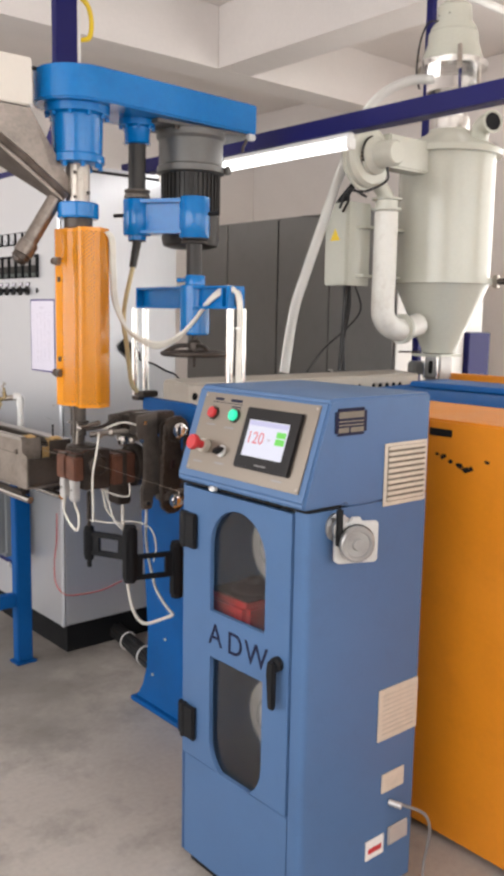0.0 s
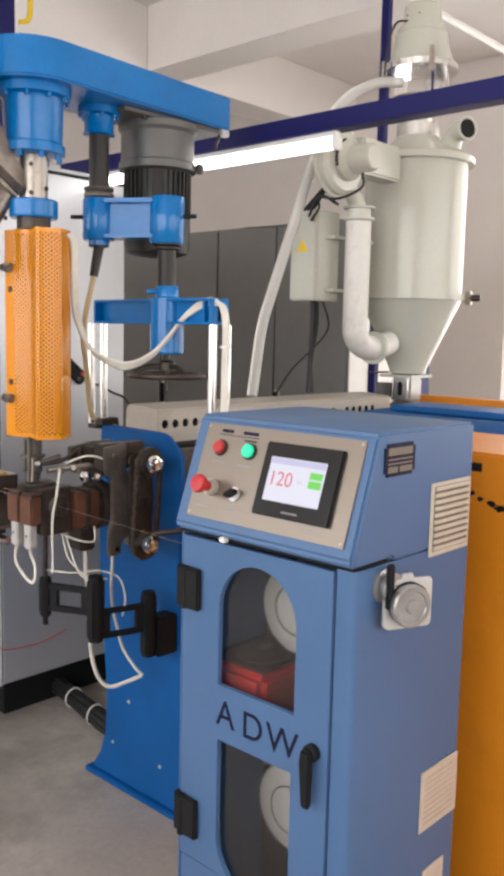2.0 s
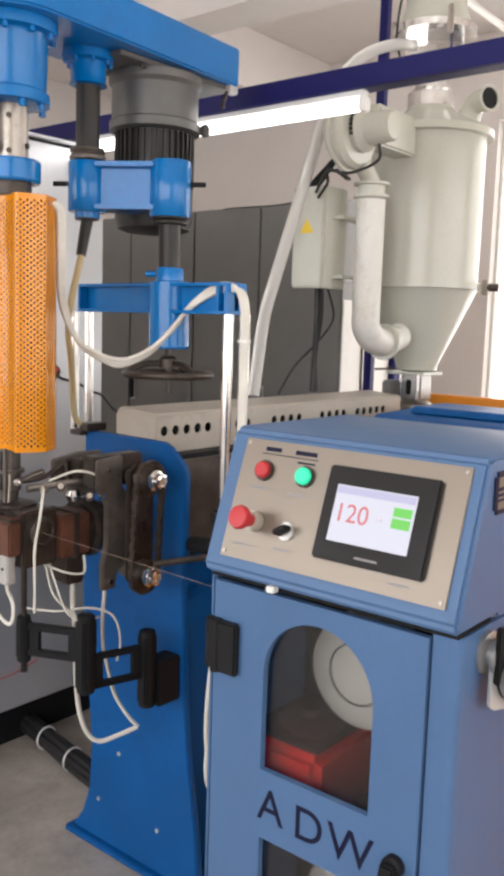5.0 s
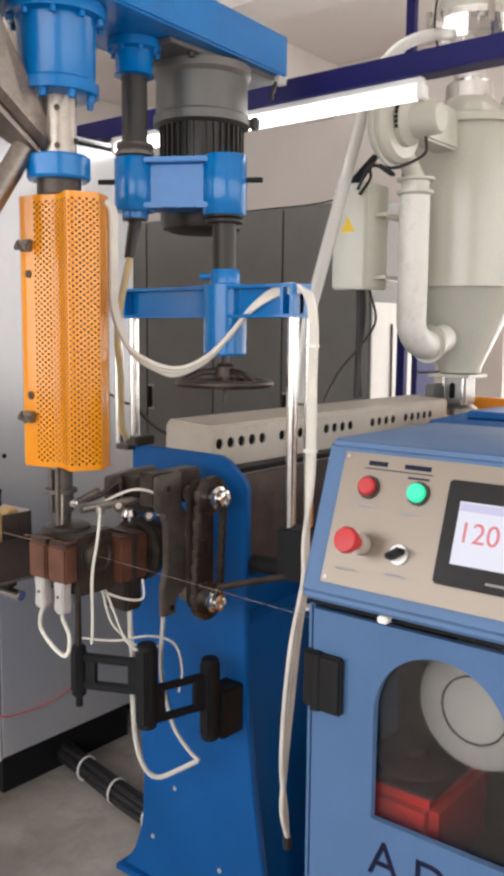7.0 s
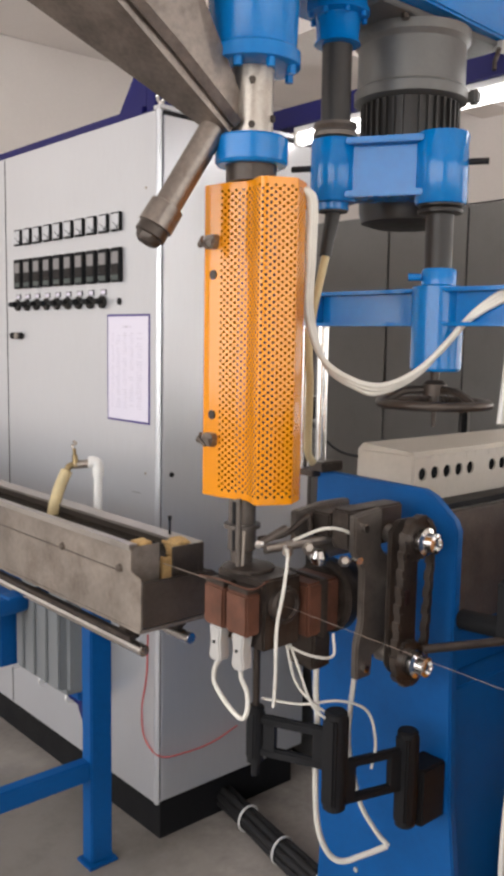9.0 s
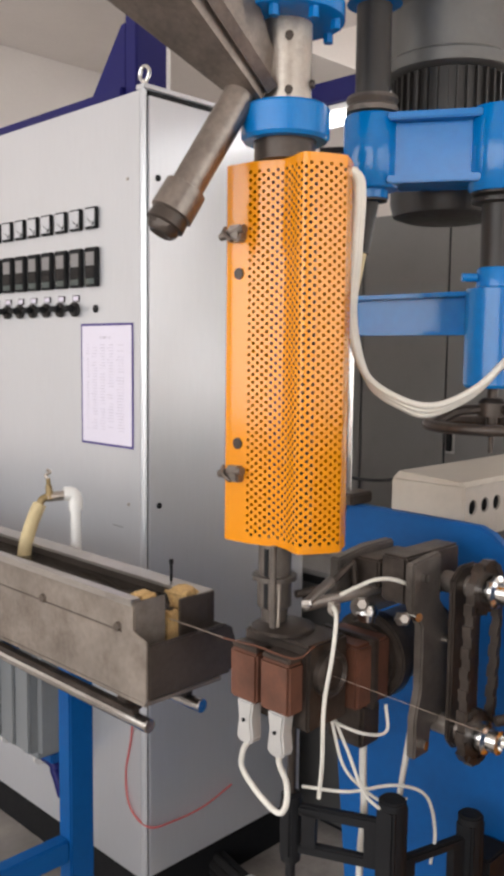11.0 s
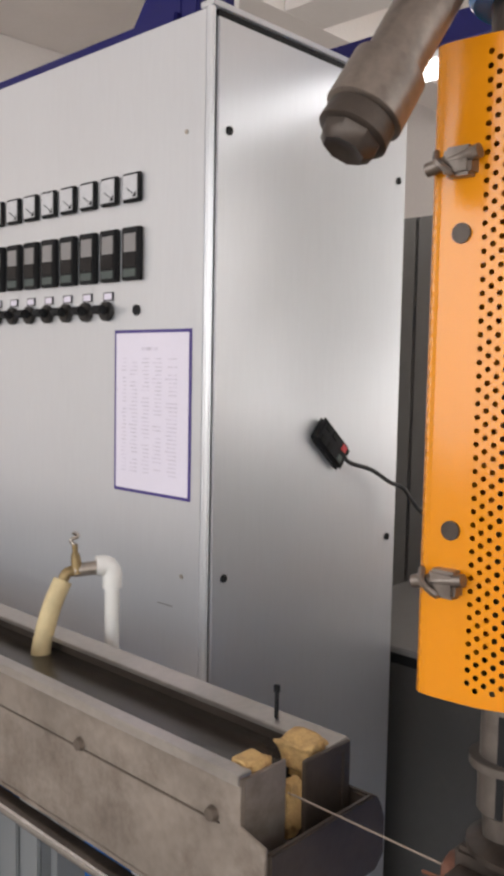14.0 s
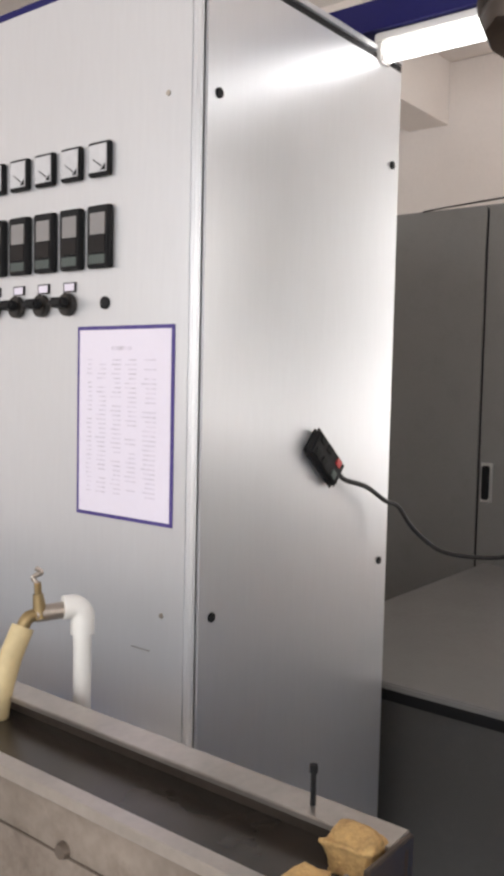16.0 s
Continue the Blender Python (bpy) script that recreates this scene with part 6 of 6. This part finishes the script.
    part("heater_lead", hose([(1.318, 2.461, 0.869), (1.322, 2.478, 0.845), (1.328, 2.484, 0.812), (1.330, 2.45, 0.782), (1.330, 2.412, 0.769), (1.331, 2.397, 0.785), (1.330, 2.395, 0.82), (1.322, 2.402, 0.85), (1.318, 2.399, 0.869)], 0.0046, seg=10), SLEEVE, t, "white braided heater lead")
    for pts in ([(1.40, 2.37, 0.905), (1.405, 2.35, 0.84), (1.43, 2.33, 0.80), (1.46, 2.31, 0.775), (1.50, 2.30, 0.77)],
                [(1.415, 2.38, 0.905), (1.41, 2.345, 0.86), (1.42, 2.32, 0.80), (1.45, 2.30, 0.765)],
                [(1.40, 2.40, 0.905), (1.43, 2.34, 0.885), (1.47, 2.32, 0.88), (1.475, 2.325, 0.92)],
                [(1.37, 2.40, 0.80), (1.42, 2.35, 0.792), (1.48, 2.31, 0.795), (1.53, 2.285, 0.77), (1.545, 2.275, 0.71), (1.535, 2.275, 0.66)]):
        part("sensor_lead", hose(pts, 0.0026, seg=8), SLEEVE, t)
    part("main_lead", hose([(1.478, 2.368, 0.88), (1.476, 2.366, 0.80), (1.482, 2.366, 0.74), (1.50, 2.385, 0.64), (1.525, 2.402, 0.51), (1.545, 2.395, 0.44), (1.57, 2.375, 0.412), (1.61, 2.345, 0.425), (1.645, 2.318, 0.442)], 0.006, seg=12), SLEEVE, t, "thick white braided lead")
    part("second_lead", hose([(1.53, 2.315, 0.87), (1.545, 2.333, 0.81), (1.555, 2.35, 0.73), (1.572, 2.365, 0.66), (1.585, 2.362, 0.60), (1.602, 2.355, 0.53), (1.63, 2.335, 0.47), (1.648, 2.318, 0.442)], 0.005, seg=10), SLEEVE, t)
    return t


crosshead()


def swing_arm():
    t = thing("swing_arm", (1.65, 2.27, 0.53), "black jointed swing arm bolted to the blue plate", "bracket arm")
    def upright(x, y, z0, z1, r):
        b = rod((x, y, z0), (x, y, z1), r, seg=24, bevel=0.003)
        box(x - r, x + r, y - r * 0.8, y + r * 0.8, z0 + 0.01, z1 - 0.01, 0.004, bm=b)
        return b
    A, M, R = (1.392, 2.440), (1.458, 2.296), (1.612, 2.252)
    part("end_joint", upright(*A, 0.655, 0.768, 0.016), BLACK, t)
    part("end_stud", rod((*A, 0.63), (*A, 0.6548), 0.008, seg=12), BLACK, t)
    part("spindle", rod((*A, 0.768), (*A, 0.885), 0.007, seg=12), DARK_STEEL, t)
    part("middle_joint", upright(*M, 0.600, 0.788, 0.021), BLACK, t)
    part("wall_joint", upright(*R, 0.530, 0.722, 0.020), BLACK, t)
    part("wall_plate", box(1.632, 1.7045, 2.228, 2.285, 0.525, 0.640, 0.004), BLACK, t)
    def link(p, q, za, zb, w):
        p, q = Vector(p), Vector(q)
        d = (q - p).normalized()
        n = Vector((-d.y, d.x)) * 0.008
        b = bmesh.new()
        for z0, z1 in ((za, za + w), (zb - w, zb)):
            prism([tuple(p + n), tuple(q + n), tuple(q - n), tuple(p - n)], "z", z0, z1, 0.003, bm=b)
        for c in (p + d * 0.03, q - d * 0.03):
            prism([tuple(c + n + d * 0.011), tuple(c + n - d * 0.011), tuple(c - n - d * 0.011), tuple(c - n + d * 0.011)], "z", za + w * 0.6, zb - w * 0.6, 0, bm=b)
        return b
    part("outer_link", link(A, M, 0.672, 0.752, 0.018), BLACK, t)
    part("inner_link", link(M, R, 0.605, 0.690, 0.016), BLACK, t)
    return t


swing_arm()


# ---- loose leads, wire and cables ----
def lead_bundle():
    t = thing("cable_loop", (1.6, 2.3, 1.37), "white braided cable loop tied along the steel post", "cable")
    for k in range(3):
        o, e = 0.0062 * k, -0.0075 * k
        pts = [(1.415 + o, 2.372, 1.712), (1.436 + o, 2.372, 1.690), (1.448 + o, 2.385, 1.60), (1.472 + o, 2.41, 1.50), (1.515 + o, 2.41, 1.42 + e), (1.56 + o, 2.375, 1.380 + e), (1.607, 2.337 + o, 1.370 + e), (1.65, 2.29 + o, 1.400 + e), (1.680, 2.25 + o, 1.452 + e), (1.695, 2.205 + o, 1.506 + e), (1.700, 2.15, 1.542 + e), (1.698, 2.10, 1.550 + e), (1.696, 2.065 - o, 1.53), (1.694, 2.048 - o, 1.47), (1.690, 2.046 - o, 1.35), (1.690, 2.046 - o, 1.15), (1.684 - o, 2.040, 1.02), (1.668 - o, 2.03, 0.93), (1.63 - 2 * o, 2.02, 0.82), (1.60 - 2 * o, 2.015, 0.68), (1.575 - o, 2.01, 0.56), (1.565 + o, 2.01, 0.47), (1.585, 2.01, 0.40)]
        part("strand", hose(pts, 0.0056, seg=10), SLEEVE, t)
    for z in (1.42, 1.20, 0.86):
        part("cable_tie", rod((1.694, 2.044, z), (1.694, 2.044, z + 0.006), 0.0155, seg=16), WHITE_PLASTIC, t)
    part("dark_tip", rod((1.585, 2.01, 0.40), (1.588, 2.01, 0.375), 0.010, seg=12), CABLE, t)
    return t


lead_bundle()


def yellow_lead():
    t = thing("hanging_lead", (1.6, 2.5, 1.3), "yellowed cable hanging from the clamp arm", "cable")
    part("sheath", hose([(1.602, 2.474, 1.702), (1.596, 2.475, 1.655), (1.578, 2.478, 1.58), (1.560, 2.482, 1.50), (1.556, 2.486, 1.43), (1.575, 2.50, 1.37), (1.605, 2.53, 1.29), (1.635, 2.56, 1.22), (1.665, 2.575, 1.1905)], 0.008, seg=12), YELLOW_HOSE, t)
    part("boot", rod((1.602, 2.474, 1.700), (1.586, 2.477, 1.615), 0.015, 0.012, seg=16), MOTOR_DARK, t)
    return t


yellow_lead()


def drawn_wire():
    b = rod((1.376, 5.5, 0.985), (1.376, 2.52, 0.985), 0.0011, seg=6)
    rod((1.376, 2.35, 0.985), (1.400, 1.75, 0.96), 0.0005, seg=6, bm=b)
    return single("drawn_wire", b, COPPER_WIRE, "thin bare wire running through the crosshead", "wire", (1.376, 2.4, 0.985))


drawn_wire()


def floor_cables():
    t = thing("cable_bundle", (1.9, 2.9, 0.0), "black cable bundle tied with white ties on the floor", "cable bundle")
    rnd = random.Random(5)
    for k in range(7):
        a = 2 * math.pi * k / 7
        o = 0.023 if k else 0.0
        dx, dz = o * math.cos(a), o * math.sin(a)
        pts = [(1.86 + dx, 2.42, 0.060 + dz), (1.87 + dx, 2.62, 0.060 + dz), (1.905 + dx, 2.86, 0.058 + dz), (1.95 + dx, 3.10, 0.056 + dz), (1.98 + dx, 3.28, 0.060 + dz), (1.99 + dx, 3.42, 0.065 + dz)]
        part("cable", hose([(x + rnd.uniform(-0.004, 0.004), y, max(0.0125, z - 0.016)) for x, y, z in pts], 0.012, seg=10), CABLE, t)
    for y, x in ((2.72, 1.882), (2.90, 1.912), (3.08, 1.945)):
        part("cable_tie", hose([(x + 0.038 * math.cos(a), y, 0.043 + 0.038 * math.sin(a)) for a in [2 * math.pi * i / 16 for i in range(17)]], 0.0035, seg=6, curved=False), WHITE_PLASTIC, t)
    return t


floor_cables()


def pink_lead():
    b = hose([(1.690, 3.232, 0.62), (1.688, 3.236, 0.50), (1.690, 3.262, 0.39), (1.686, 3.24, 0.31), (1.70, 3.182, 0.275), (1.78, 3.178, 0.262), (1.88, 3.178, 0.262), (1.98, 3.178, 0.285)], 0.0028, seg=6)
    return single("pink_lead", b, PINK_WIRE, "thin pink lead draped across the cabinet foot", "cable", (1.75, 3.2, 0.3))


pink_lead()


def pump_tray():
    t = thing("pump_tray", (1.45, 3.6, 0), "blue steel pump tray with a cloudy grey tank", "pump tray")
    part("pump_box", box(1.50, 1.64, 3.78, 4.25, 0.40, 0.61, 0.006), DEEP_BLUE, t)
    part("rim_plate", lathe([(0.0, 0.672), (0.20, 0.672), (0.215, 0.664), (0.215, 0.625), (0.205, 0.612), (0, 0.612)], (1.47, 3.86, 0), seg=48), DEEP_BLUE, t)
    part("tank", box(1.54, 1.65, 3.44, 3.76, 0.40, 0.70, 0.02), CLOUDY, t, "cloudy plastic tank")
    for i in range(4):
        part("tank_rib", box(1.532, 1.5395, 3.46 + 0.075 * i, 3.49 + 0.075 * i, 0.42, 0.68, 0.003), CLOUDY, t)
    part("base_rail", box(1.60, 1.66, 3.46, 5.1, 0.37, 0.3995, 0.004), DEEP_BLUE, t)
    part("leg", box(1.61, 1.65, 5.0, 5.04, 0.0, 0.3695, 0.002), DEEP_BLUE, t)
    part("hose", hose([(1.660, 3.50, 0.25), (1.664, 3.54, 0.30), (1.667, 3.6, 0.325), (1.667, 4.0, 0.33), (1.667, 4.3, 0.33)], 0.016, seg=12), NAVY, t, "dark blue hose")
    for y in (3.62, 3.8, 4.0):
        part("hose_clip", rod((1.666, y, 0.312), (1.666, y + 0.012, 0.312), 0.020, seg=14), WHITE_PLASTIC, t)
    return t


pump_tray()


def back_post():
    b = box(3.603, 3.638, 2.88, 2.92, 0.0, 3.615, 0.002)
    return single("service_post", b, NAVY, "slim navy service post from floor to ceiling", "post", (3.62, 2.9, 0))


back_post()


def thin_lead():
    b = hose([(2.70, 2.635, 1.90), (2.95, 2.95, 1.935), (3.25, 3.35, 1.99), (3.50, 3.65, 2.035), (3.68, 3.86, 2.0665)], 0.003, seg=6)
    return single("thin_lead", b, CABLE, "thin dark lead slung from the control box", "cable", (2.5, 2.85, 1.9))


thin_lead()
single("navy_column", box(5.036, 5.286, 3.58, 3.655, 0.0, 1.377, 0.004), NAVY, "short navy steel column beside the white partition", "column", (5.16, 3.62, 0))


# ---- what moves: nothing but the camera shows a motion ----
def motions():
    return None


motions()
